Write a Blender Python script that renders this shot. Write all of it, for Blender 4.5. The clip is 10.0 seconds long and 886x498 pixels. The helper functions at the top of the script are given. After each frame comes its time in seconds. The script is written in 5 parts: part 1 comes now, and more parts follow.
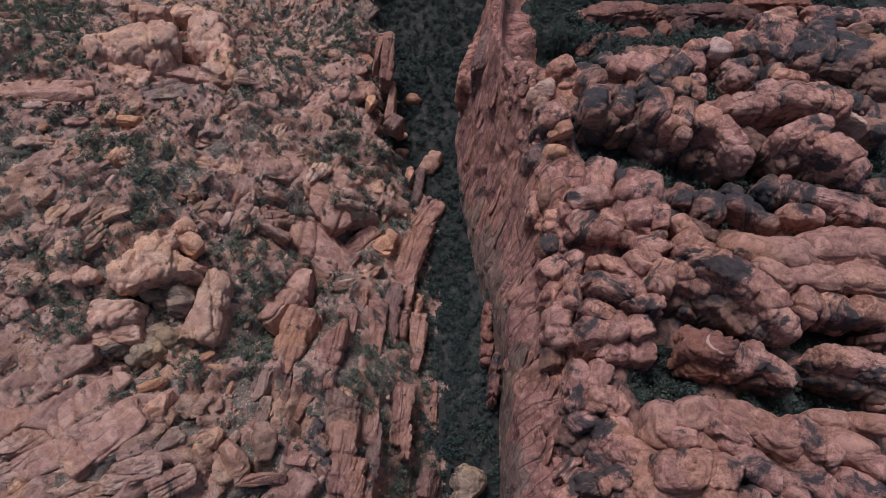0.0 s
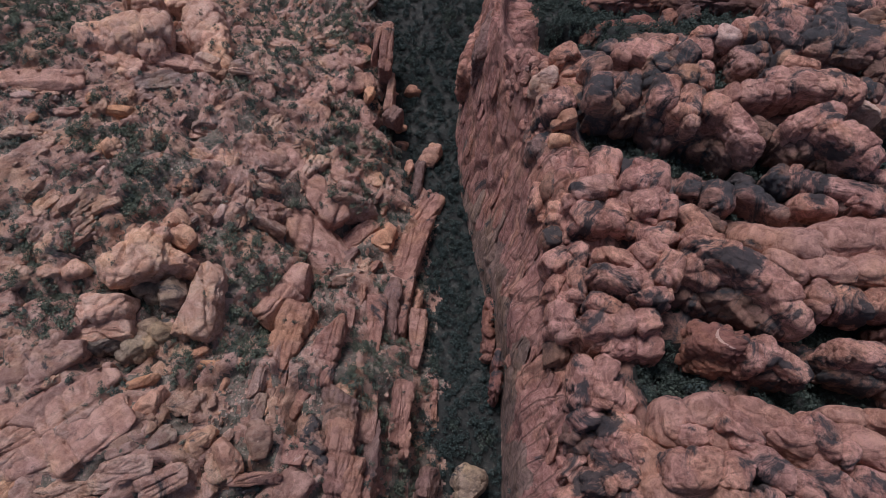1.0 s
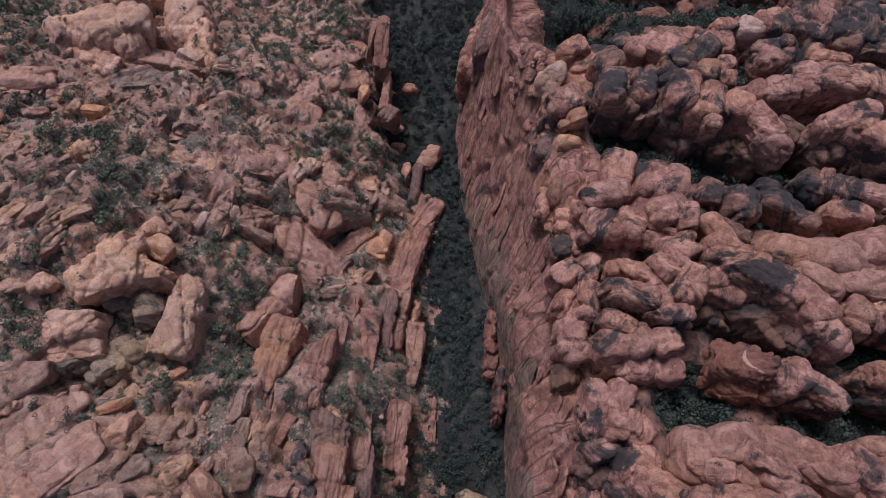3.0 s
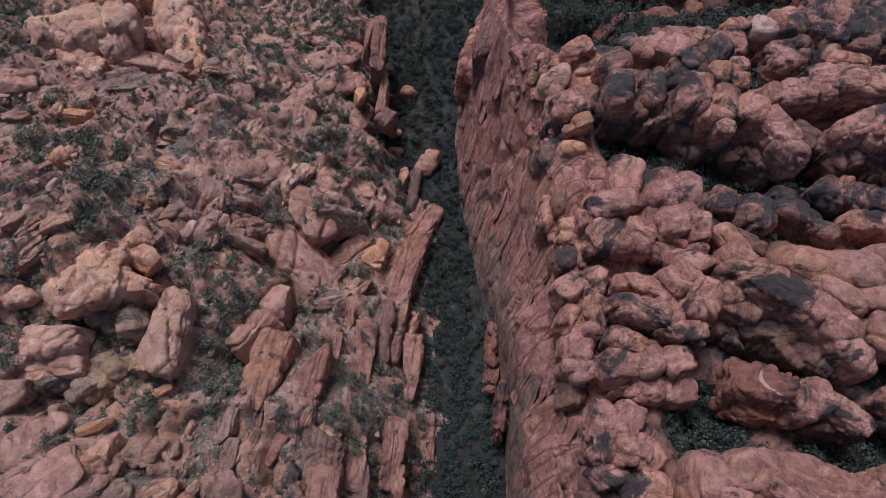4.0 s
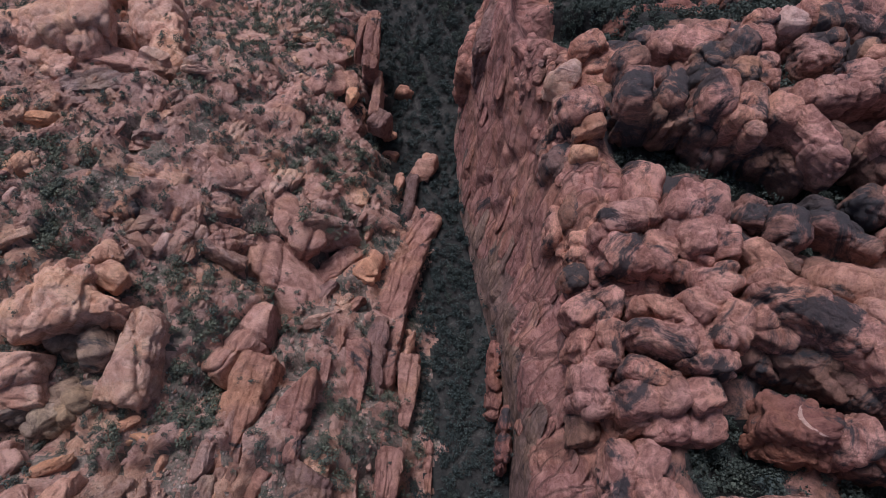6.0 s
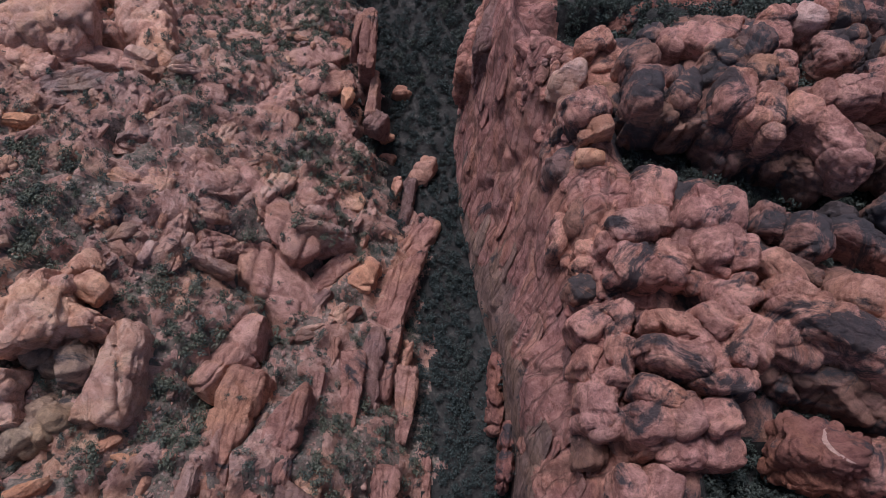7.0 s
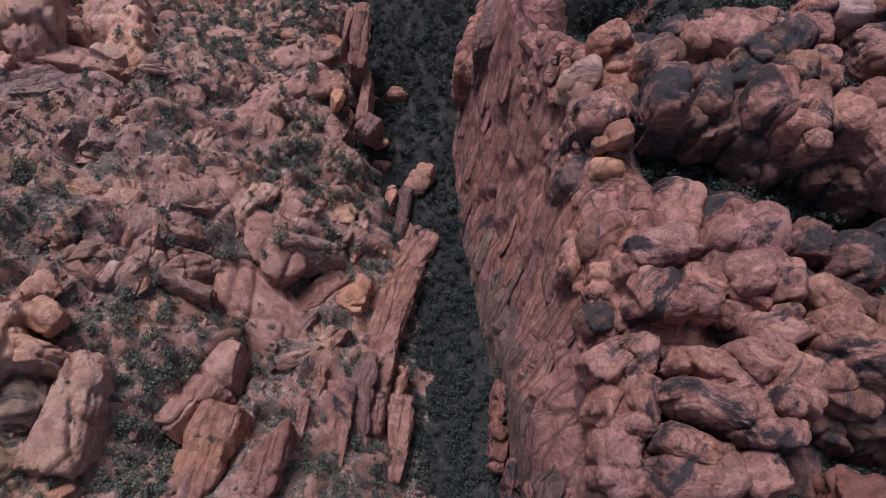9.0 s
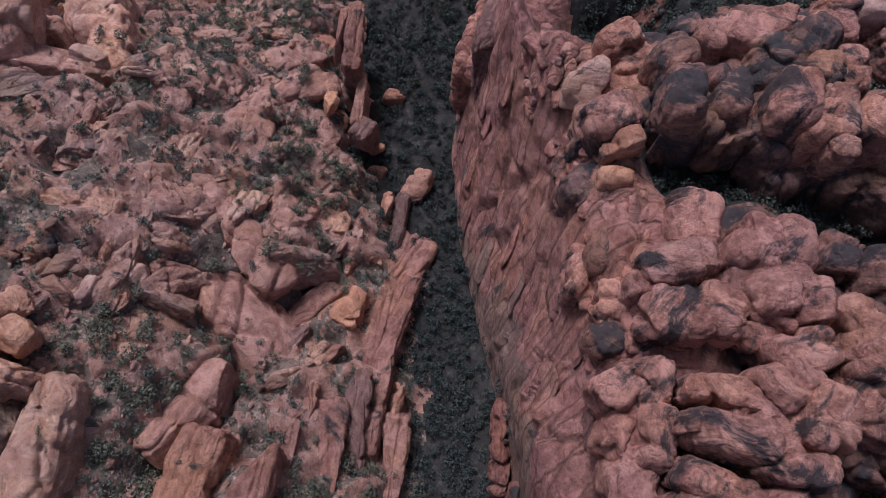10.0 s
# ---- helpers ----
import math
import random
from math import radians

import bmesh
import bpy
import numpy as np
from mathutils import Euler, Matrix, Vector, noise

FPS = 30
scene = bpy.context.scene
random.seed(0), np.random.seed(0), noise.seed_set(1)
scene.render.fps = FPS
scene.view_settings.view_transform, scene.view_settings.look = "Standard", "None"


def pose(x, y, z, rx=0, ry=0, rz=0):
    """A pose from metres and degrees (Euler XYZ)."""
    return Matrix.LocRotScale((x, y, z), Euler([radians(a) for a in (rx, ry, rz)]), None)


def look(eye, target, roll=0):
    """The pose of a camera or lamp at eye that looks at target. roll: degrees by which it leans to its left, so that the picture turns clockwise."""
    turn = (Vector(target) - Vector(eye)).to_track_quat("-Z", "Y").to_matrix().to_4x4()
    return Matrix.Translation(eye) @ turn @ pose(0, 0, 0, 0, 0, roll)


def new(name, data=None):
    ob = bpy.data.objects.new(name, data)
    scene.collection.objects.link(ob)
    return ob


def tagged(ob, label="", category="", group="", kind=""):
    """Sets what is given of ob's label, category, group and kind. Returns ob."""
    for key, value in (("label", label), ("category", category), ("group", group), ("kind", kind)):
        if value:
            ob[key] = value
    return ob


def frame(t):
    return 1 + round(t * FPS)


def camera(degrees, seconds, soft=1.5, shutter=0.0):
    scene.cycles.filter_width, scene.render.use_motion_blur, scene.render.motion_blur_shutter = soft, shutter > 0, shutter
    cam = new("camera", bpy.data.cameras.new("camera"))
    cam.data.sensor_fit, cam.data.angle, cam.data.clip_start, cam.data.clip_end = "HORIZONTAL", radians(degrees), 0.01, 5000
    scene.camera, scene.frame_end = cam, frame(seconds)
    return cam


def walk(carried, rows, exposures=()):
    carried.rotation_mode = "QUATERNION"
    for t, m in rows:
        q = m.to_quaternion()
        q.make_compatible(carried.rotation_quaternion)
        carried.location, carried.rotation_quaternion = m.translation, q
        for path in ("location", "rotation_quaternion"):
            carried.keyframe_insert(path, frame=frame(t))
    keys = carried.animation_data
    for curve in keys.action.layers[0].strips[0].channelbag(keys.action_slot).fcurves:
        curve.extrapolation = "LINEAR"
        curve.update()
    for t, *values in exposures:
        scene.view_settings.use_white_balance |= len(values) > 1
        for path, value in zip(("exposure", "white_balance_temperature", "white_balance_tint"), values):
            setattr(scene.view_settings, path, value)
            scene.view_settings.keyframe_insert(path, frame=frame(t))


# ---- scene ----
cam = camera(69.8, 10.0, 0.8)
METRES, EYE, TILT, LEAN, TURN = 50.0, 147.0, -68.0, 0.0, 0.0
ROWS = [
    (0.0, 0.0, 0.0, 0.0, -0.0, 0.0, 0.0),
    (0.5, 0.0017, 0.0355, -0.0132, 0.02, -0.0, 0.01),
    (1.0, 0.0019, 0.0698, -0.0269, 0.05, -0.0, 0.02),
    (1.5, 0.002, 0.1047, -0.0395, 0.06, 0.01, 0.03),
    (2.0, 0.0032, 0.1446, -0.038, 0.08, 0.02, 0.05),
    (2.5, 0.0065, 0.1959, -0.0173, 0.13, 0.04, 0.06),
    (3.0, 0.0105, 0.2524, 0.0095, 0.16, 0.04, 0.11),
    (4.5, 0.0196, 0.4018, 0.0583, 0.21, 0.05, 0.14),
    (5.0, 0.0237, 0.4517, 0.0698, 0.26, 0.05, 0.16),
    (5.5, 0.0257, 0.4999, 0.0798, 0.27, 0.08, 0.19),
    (7.0, 0.0336, 0.6478, 0.1159, 0.35, 0.14, 0.26),
    (7.5, 0.0365, 0.6975, 0.1289, 0.36, 0.16, 0.28),
    (8.0, 0.04, 0.7495, 0.1417, 0.43, 0.16, 0.32),
    (8.5, 0.0434, 0.7997, 0.1549, 0.49, 0.2, 0.33),
    (9.0, 0.0466, 0.8518, 0.17, 0.53, 0.2, 0.37),
    (9.5, 0.0503, 0.9036, 0.1866, 0.57, 0.22, 0.4),
    (10.0, 0.0535, 0.9542, 0.2031, 0.6, 0.24, 0.44),
]
EXPOSURES = ((0.0, -0.36, 5900, 8), (4.0, -0.32, 5890, 11), (10.0, -0.24, 5910, 20))
walk(cam, [(t, pose(0, 0, EYE, TILT, LEAN, TURN) @ pose(METRES * x, METRES * y, METRES * z, 90 + pitch, roll, yaw)) for t, x, y, z, yaw, pitch, roll in ROWS], EXPOSURES)

# ---- light: a dull evening sky with a wide, weak sun ----
SUN = Vector((-0.20, 0.42, 0.885)).normalized()
world = bpy.data.worlds.new("sky")
world.use_nodes = True
scene.world = world
_sky = world.node_tree.nodes.new("ShaderNodeTexSky")
_sky.sky_type, _sky.sun_disc = "NISHITA", False
_sky.sun_elevation = math.asin(SUN.z)
_sky.sun_rotation = math.atan2(SUN.x, SUN.y)
_sky.dust_density = 4.0
_back = world.node_tree.nodes["Background"]
_back.inputs["Strength"].default_value = 0.088
world.node_tree.links.new(_sky.outputs[0], _back.inputs["Color"])
sun_data = bpy.data.lights.new("sun", "SUN")
sun_data.energy, sun_data.angle, sun_data.color = 3.3, radians(20), (1.0, 0.94, 0.93)
sun_lamp = new("sun", sun_data)
sun_lamp.matrix_world = look(SUN * 400, (0, 0, 0))


# ---- noise on arrays of points ----
def hash3(i, j, k, seed):
    h = (i.astype(np.int64) * 374761393 + j.astype(np.int64) * 668265263 + k.astype(np.int64) * 2147483647 + seed * 974634777) & 0xFFFFFFFF
    h = ((h ^ (h >> 13)) * 1274126177) & 0xFFFFFFFF
    h = ((h ^ (h >> 15)) * 2246822519) & 0xFFFFFFFF
    return (h ^ (h >> 16)) & 0xFFFFFFFF


def rnd3(i, j, k, seed):
    return hash3(i, j, k, seed) / 4294967295.0


def vnoise(p, seed=0):
    """Smooth noise in -1..1."""
    c = np.floor(p)
    f = p - c
    f = f * f * f * (f * (f * 6 - 15) + 10)
    c = c.astype(np.int64)
    total = 0
    for dx in (0, 1):
        wx = f[:, 0] if dx else 1 - f[:, 0]
        for dy in (0, 1):
            wy = f[:, 1] if dy else 1 - f[:, 1]
            for dz in (0, 1):
                wz = f[:, 2] if dz else 1 - f[:, 2]
                total = total + wx * wy * wz * rnd3(c[:, 0] + dx, c[:, 1] + dy, c[:, 2] + dz, seed)
    return total * 2 - 1


def fbm(p, octaves=4, seed=0, gain=0.5):
    total, amp = 0, 1.0
    for o in range(octaves):
        total = total + amp * vnoise(p * 2.0 ** o + 17.3 * o, seed + o)
        amp *= gain
    return total


def worley(p, seed=0):
    """Distances to the nearest and the second cell point, and the nearest cell's random number."""
    c = np.floor(p).astype(np.int64)
    f1, f2, own = np.full(len(p), 9.0), np.full(len(p), 9.0), np.zeros(len(p))
    for dx in (-1, 0, 1):
        for dy in (-1, 0, 1):
            for dz in (-1, 0, 1):
                i, j, k = c[:, 0] + dx, c[:, 1] + dy, c[:, 2] + dz
                h = hash3(i, j, k, seed)
                q = np.stack((i + 0.1 + 0.8 * (h & 1023) / 1023.0, j + 0.1 + 0.8 * ((h >> 10) & 1023) / 1023.0, k + 0.1 + 0.8 * ((h >> 20) & 1023) / 1023.0), 1)
                d = np.sqrt(((q - p) ** 2).sum(1))
                near = d < f1
                f2 = np.where(near, f1, np.minimum(f2, d))
                own = np.where(near, (h & 0xFFFF) / 65535.0, own)
                f1 = np.where(near, d, f1)
    return f1, f2, own


# ---- materials ----
def material(name, roughness=0.9):
    m = bpy.data.materials.new(name)
    m.use_nodes = True
    n, l = m.node_tree.nodes, m.node_tree.links
    b = n["Principled BSDF"]
    b.inputs["Roughness"].default_value = roughness
    b.inputs["Specular IOR Level"].default_value = 0.25
    return m, n, l, b


def noise_node(n, l, at, scale, detail=6.0, rough=0.6, stretch=None, distortion=0.0):
    t = n.new("ShaderNodeTexNoise")
    t.inputs["Scale"].default_value, t.inputs["Detail"].default_value, t.inputs["Roughness"].default_value = scale, detail, rough
    t.inputs["Distortion"].default_value = distortion
    if stretch:
        s = n.new("ShaderNodeMapping")
        s.inputs["Scale"].default_value = stretch
        l.new(at, s.inputs["Vector"])
        at = s.outputs[0]
    l.new(at, t.inputs["Vector"])
    return t.outputs["Fac"]


def ramp_node(n, l, fac, stops):
    r = n.new("ShaderNodeValToRGB")
    while len(r.color_ramp.elements) < len(stops):
        r.color_ramp.elements.new(0.5)
    for e, (at, c) in zip(r.color_ramp.elements, stops):
        e.position, e.color = at, (c, c, c, 1) if isinstance(c, float) else (*c, 1)
    l.new(fac, r.inputs[0])
    return r.outputs[0]


def mix_node(n, l, fac, a, b, how="MIX"):
    m = n.new("ShaderNodeMix")
    m.data_type, m.blend_type = "RGBA", how
    for socket, value in ((m.inputs[0], fac), (m.inputs[6], a), (m.inputs[7], b)):
        if isinstance(value, bpy.types.NodeSocket):
            l.new(value, socket)
        elif isinstance(value, (int, float)):
            socket.default_value = value
        else:
            socket.default_value = (*value, 1)
    return m.outputs[2]


def sandstone(name, dark, mid, light, varnish=0.3, pale=0.2, green=0.1, bands=0.5, vary=1.0, slant=None, lines=0.06, relief=1.5):
    """Weathered sandstone: two tones in grains and beds, black desert varnish, pale flakes, cracks."""
    m, n, l, b = material(name)
    at = n.new("ShaderNodeNewGeometry").outputs["Position"]
    both = n.new("ShaderNodeMath")
    both.operation = "ADD"
    l.new(n.new("ShaderNodeObjectInfo").outputs["Random"], both.inputs[0])
    l.new(n.new("ShaderNodeNewGeometry").outputs["Random Per Island"], both.inputs[1])
    part_of = n.new("ShaderNodeMath")
    part_of.operation = "FRACT"
    l.new(both.outputs[0], part_of.inputs[0])
    chance = part_of.outputs[0]
    big = noise_node(n, l, at, 0.16, 6, 0.62)
    mid_scale = noise_node(n, l, at, 0.9, 8, 0.7, distortion=0.6)
    beds = noise_node(n, l, at, 0.35, 7, 0.65, stretch=(0.5, 0.5, 7.0), distortion=0.8)
    fine = noise_node(n, l, at, 3.2, 8, 0.75)
    col = ramp_node(n, l, mid_scale, [(0.3, dark), (0.5, mid), (0.72, light)])
    col = mix_node(n, l, ramp_node(n, l, beds, [(0.42, 0.0), (0.62, bands)]), col, light)
    col = mix_node(n, l, ramp_node(n, l, big, [(0.45, 0.0), (0.68, 0.5)]), col, dark)
    worn = noise_node(n, l, at, 0.33, 9, 0.68, distortion=1.0)
    col = mix_node(n, l, ramp_node(n, l, worn, [(0.46, 0.0), (0.60, 0.85)]), col, mix_node(n, l, 1.0, light, (1.12, 1.14, 1.14), "MULTIPLY"))
    streak = noise_node(n, l, at, 0.55, 8, 0.7, stretch=(1.0, 1.0, 0.22), distortion=0.4)
    col = mix_node(n, l, ramp_node(n, l, streak, [(0.56, 0.0), (0.68, 0.4)]), col, mix_node(n, l, 1.0, dark, (0.62, 0.72, 0.80), "MULTIPLY"))
    shift = ramp_node(n, l, chance, [(0.0, (0.58, 0.66, 0.72)), (0.3, (0.95, 0.90, 0.90)), (0.55, (1.05, 0.98, 0.96)), (0.8, (1.08, 1.12, 1.10)), (1.0, (1.16, 1.04, 0.90))])
    col = mix_node(n, l, vary, col, shift, "MULTIPLY")
    hue = noise_node(n, l, at, 0.11, 5, 0.6, distortion=0.6)
    col = mix_node(n, l, 0.55, col, ramp_node(n, l, hue, [(0.36, (1.02, 0.95, 0.98)), (0.5, (1.04, 0.985, 0.93)), (0.62, (1.16, 1.06, 0.81))]), "MULTIPLY")
    flake = noise_node(n, l, at, 0.55, 9, 0.75, distortion=1.2)
    col = mix_node(n, l, ramp_node(n, l, flake, [(0.60, 0.0), (0.70, pale)]), col, (0.55, 0.42, 0.36))
    coat = noise_node(n, l, at, 0.15, 10, 0.70, stretch=(1.0, 1.0, 0.5), distortion=0.8)
    edge = 0.68 - 0.34 * varnish
    col = mix_node(n, l, ramp_node(n, l, coat, [(edge, 0.0), (edge + 0.07, 0.9)]), col, (0.052, 0.057, 0.066))
    moss = noise_node(n, l, at, 0.7, 8, 0.7)
    col = mix_node(n, l, ramp_node(n, l, moss, [(0.60, 0.0), (0.72, green)]), col, (0.085, 0.095, 0.075))
    col = mix_node(n, l, ramp_node(n, l, fine, [(0.32, 0.9), (0.48, 0.0)]), col, mix_node(n, l, 0.48, col, (0.05, 0.03, 0.025)))
    cracks = n.new("ShaderNodeTexVoronoi")
    cracks.feature = "DISTANCE_TO_EDGE"
    cracks.inputs["Scale"].default_value = 0.42
    bend = n.new("ShaderNodeTexNoise")
    bend.inputs["Scale"].default_value, bend.inputs["Detail"].default_value = 0.35, 5
    l.new(at, bend.inputs["Vector"])
    warp = n.new("ShaderNodeVectorMath")
    warp.operation = "MULTIPLY_ADD"
    warp.inputs[1].default_value = (1.3, 1.3, 1.3) if slant else (5, 5, 5)
    l.new(bend.outputs["Color"], warp.inputs[0])
    l.new(at, warp.inputs[2])
    warp = warp.outputs[0]
    if slant:
        turned = n.new("ShaderNodeMapping")
        turned.vector_type = "TEXTURE"
        turned.inputs["Rotation"].default_value = (radians(slant), 0, 0)
        turned.inputs["Scale"].default_value = (3.0, 1.0, 6.0)
        l.new(warp, turned.inputs["Vector"])
        warp = turned.outputs[0]
    l.new(warp, cracks.inputs["Vector"])
    line = ramp_node(n, l, cracks.outputs["Distance"], [(0.0, 0.0), (0.10 if slant else 0.03, 1.0)])
    some = ramp_node(n, l, big, [(0.62, 0.0), (0.70, 1.0)] if slant else [(0.46, 0.0), (0.56, 1.0)])
    line = mix_node(n, l, some, line, (1, 1, 1))
    col = mix_node(n, l, line, mix_node(n, l, 1 - lines, (0.06, 0.04, 0.035), col), col)
    l.new(col, b.inputs["Base Color"])
    high = mix_node(n, l, 0.5, mid_scale, fine)
    high = mix_node(n, l, 0.35, high, beds)
    high = mix_node(n, l, 0.2 if slant else 0.05, high, line)
    bump = n.new("ShaderNodeBump")
    bump.inputs["Strength"].default_value, bump.inputs["Distance"].default_value = 1.0, relief
    l.new(high, bump.inputs["Height"])
    l.new(bump.outputs[0], b.inputs["Normal"])
    return m


ROCK = {
    "d": sandstone("pink_sandstone", (0.205, 0.096, 0.081), (0.425, 0.202, 0.169), (0.78, 0.435, 0.370), 0.50, 0.2, 0.15, vary=0.35, relief=2.2),
    "s": sandstone("smooth_sandstone", (0.225, 0.110, 0.091), (0.375, 0.188, 0.155), (0.57, 0.318, 0.266), 0.26, 0.15, 0.05, bands=0.8, vary=0.3, lines=0.1),
    "v": sandstone("varnished_sandstone", (0.13, 0.080, 0.070), (0.27, 0.160, 0.138), (0.46, 0.26, 0.215), 0.62, 0.1, 0.4),
    "p": sandstone("pale_sandstone", (0.42, 0.245, 0.208), (0.58, 0.365, 0.312), (0.70, 0.50, 0.44), 0.0, 0.3, 0.0, vary=0.3),
    # stain and moss, darkened further to paint the shade on flanks and feet
    "x": sandstone("stained_shaded_sandstone", (0.11, 0.070, 0.061), (0.19, 0.112, 0.096), (0.31, 0.178, 0.150), 0.48, 0.1, 0.7, vary=0.4),
    "o": sandstone("orange_sandstone", (0.32, 0.165, 0.118), (0.54, 0.285, 0.205), (0.66, 0.40, 0.30), 0.2, 0.3, 0.3),
    # red stain plus painted shade: roughly the pink sandstone at half brightness
    "r": sandstone("shaded_red_sandstone", (0.12, 0.055, 0.05), (0.24, 0.11, 0.095), (0.36, 0.18, 0.15), 0.4, 0.1),
    "w": sandstone("cliff_sandstone", (0.15, 0.105, 0.090), (0.25, 0.168, 0.142), (0.36, 0.245, 0.207), 0.2, 0.2, 0.6, slant=-28, lines=0.45),
    "g": sandstone("grey_sandstone", (0.16, 0.12, 0.105), (0.29, 0.22, 0.185), (0.44, 0.33, 0.27), 0.34, 0.3, 0.1),
    "t": sandstone("hillside_sandstone", (0.30, 0.158, 0.127), (0.55, 0.318, 0.254), (0.70, 0.48, 0.405), 0.30, 0.5, 0.5, relief=2.2),
}
ROCK["f"] = sandstone("fin_sandstone", (0.21, 0.108, 0.089), (0.35, 0.188, 0.155), (0.50, 0.297, 0.252), 0.30, 0.35, 0.3, relief=1.8)
ROCK["k"] = RIM = sandstone("cliff_rim_sandstone", (0.185, 0.087, 0.075), (0.325, 0.156, 0.134), (0.52, 0.29, 0.25), 0.22, 0.6, 0.2, slant=-28, lines=0.5)
ROCK["y"] = sandstone("slab_sandstone", (0.28, 0.145, 0.118), (0.46, 0.252, 0.205), (0.60, 0.37, 0.31), 0.22, 0.3, 0.25, vary=0.35)
ROCK["q"] = sandstone("tower_sandstone", (0.43, 0.218, 0.160), (0.66, 0.370, 0.278), (0.76, 0.50, 0.40), 0.10, 0.4, 0.3, vary=0.4)


def soil(name, tones, litter, spread, rubble=False):
    """Stony soil with gravel, litter and low plants in patches."""
    m, n, l, b = material(name, 0.95)
    at = n.new("ShaderNodeNewGeometry").outputs["Position"]
    big, mid_scale, fine = noise_node(n, l, at, 0.09, 5), noise_node(n, l, at, 0.6, 8, 0.7, distortion=0.8), noise_node(n, l, at, 3.5, 6, 0.75)
    col = ramp_node(n, l, mid_scale, [(0.3, tones[0]), (0.5, tones[1]), (0.7, tones[2])])
    col = mix_node(n, l, ramp_node(n, l, big, [(0.40, 0.0), (0.60, 0.7)]), col, tones[0])
    col = mix_node(n, l, ramp_node(n, l, noise_node(n, l, at, 1.1, 9, 0.75), [(spread, 0.0), (spread + 0.1, 0.85)]), col, litter)
    col = mix_node(n, l, ramp_node(n, l, fine, [(0.28, 0.8), (0.5, 0.0)]), col, (0.03, 0.026, 0.02))
    high = mix_node(n, l, 0.5, mid_scale, fine)
    for scale, low in ((0.75, 0.50), (1.7, 0.42)) if rubble else ():
        cell = n.new("ShaderNodeTexVoronoi")
        cell.inputs["Scale"].default_value = scale
        l.new(at, cell.inputs["Vector"])
        pick = n.new("ShaderNodeSeparateColor")
        l.new(cell.outputs["Color"], pick.inputs[0])
        tone = ramp_node(n, l, pick.outputs[0], [(0.0, (0.10, 0.075, 0.065)), (0.4, (0.26, 0.155, 0.13)), (0.75, (0.34, 0.24, 0.205)), (1.0, (0.40, 0.335, 0.30))])
        body = ramp_node(n, l, cell.outputs["Distance"], [(0.30, 1.0), (0.45, 0.0)])
        here = mix_node(n, l, 1.0, body, ramp_node(n, l, noise_node(n, l, at, 0.35, 6, 0.7), [(low, 0.0), (low + 0.1, 1.0)]), "MULTIPLY")
        col = mix_node(n, l, here, col, tone)
        high = mix_node(n, l, here, high, mix_node(n, l, 0.6, (1, 1, 1), pick.outputs[1]))
    l.new(col, b.inputs["Base Color"])
    bump = n.new("ShaderNodeBump")
    bump.inputs["Strength"].default_value, bump.inputs["Distance"].default_value = 1.0, 0.5
    l.new(high, bump.inputs["Height"])
    l.new(bump.outputs[0], b.inputs["Normal"])
    return m


HILL_SOIL = soil("stony_hill_soil", ((0.14, 0.112, 0.094), (0.26, 0.199, 0.163), (0.45, 0.357, 0.30)), (0.095, 0.098, 0.080), 0.48, True)
# near-black tones put the gorge's shade into the soil colour
SHADED_SOIL = soil("shade_darkened_soil", ((0.024, 0.025, 0.025), (0.048, 0.047, 0.045), (0.13, 0.122, 0.112)), (0.028, 0.033, 0.031), 0.52)


def foliage(name, dark, light):
    m, n, l, b = material(name, 0.75)
    chance = n.new("ShaderNodeObjectInfo").outputs["Random"]
    leaf = n.new("ShaderNodeNewGeometry").outputs["Random Per Island"]
    col = mix_node(n, l, leaf, dark, light)
    col = mix_node(n, l, 1.0, col, ramp_node(n, l, chance, [(0.0, (0.75, 0.8, 0.85)), (1.0, (1.2, 1.15, 1.0))]), "MULTIPLY")
    l.new(col, b.inputs["Base Color"])
    return m


LEAF = [foliage("dark_scrub_leaves", (0.028, 0.038, 0.037), (0.090, 0.112, 0.102)), foliage("olive_scrub_leaves", (0.056, 0.066, 0.054), (0.165, 0.182, 0.146)),
        foliage("grey_scrub_leaves", (0.07, 0.075, 0.066), (0.20, 0.205, 0.175))]
BARK, _n, _l, _b = material("grey_bark")
_l.new(ramp_node(_n, _l, noise_node(_n, _l, _n.new("ShaderNodeNewGeometry").outputs["Position"], 9.0), [(0.3, (0.05, 0.042, 0.035)), (0.7, (0.14, 0.12, 0.10))]), _b.inputs["Base Color"])


# ---- the ground: hillside, gorge floor, cliff and massif in one sheet ----
def wall_foot(y):
    return np.interp(y, [-40, 3, 25, 44, 54, 72, 88, 108, 137, 200], [12.0, 12.0, 12.2, 10.0, 7.7, 4.4, 3.2, 5.2, 13.0, 22.0])


def wall_run(y):
    return np.interp(y, [0, 25, 45, 55, 70, 80, 90, 130], [8, 8, 9, 11, 13, 10, 8, 8])


def slope_foot(y):
    return np.interp(y, [-40, 15, 40, 70, 80, 100, 125, 200], [-2.0, -2.5, -4.0, -5.0, -10.0, -12.0, -14.5, -20.0]) + 1.5 * np.sin(y * 0.33) + 0.9 * np.sin(y * 0.83 + 1) + 0.5 * np.sin(y * 1.9)


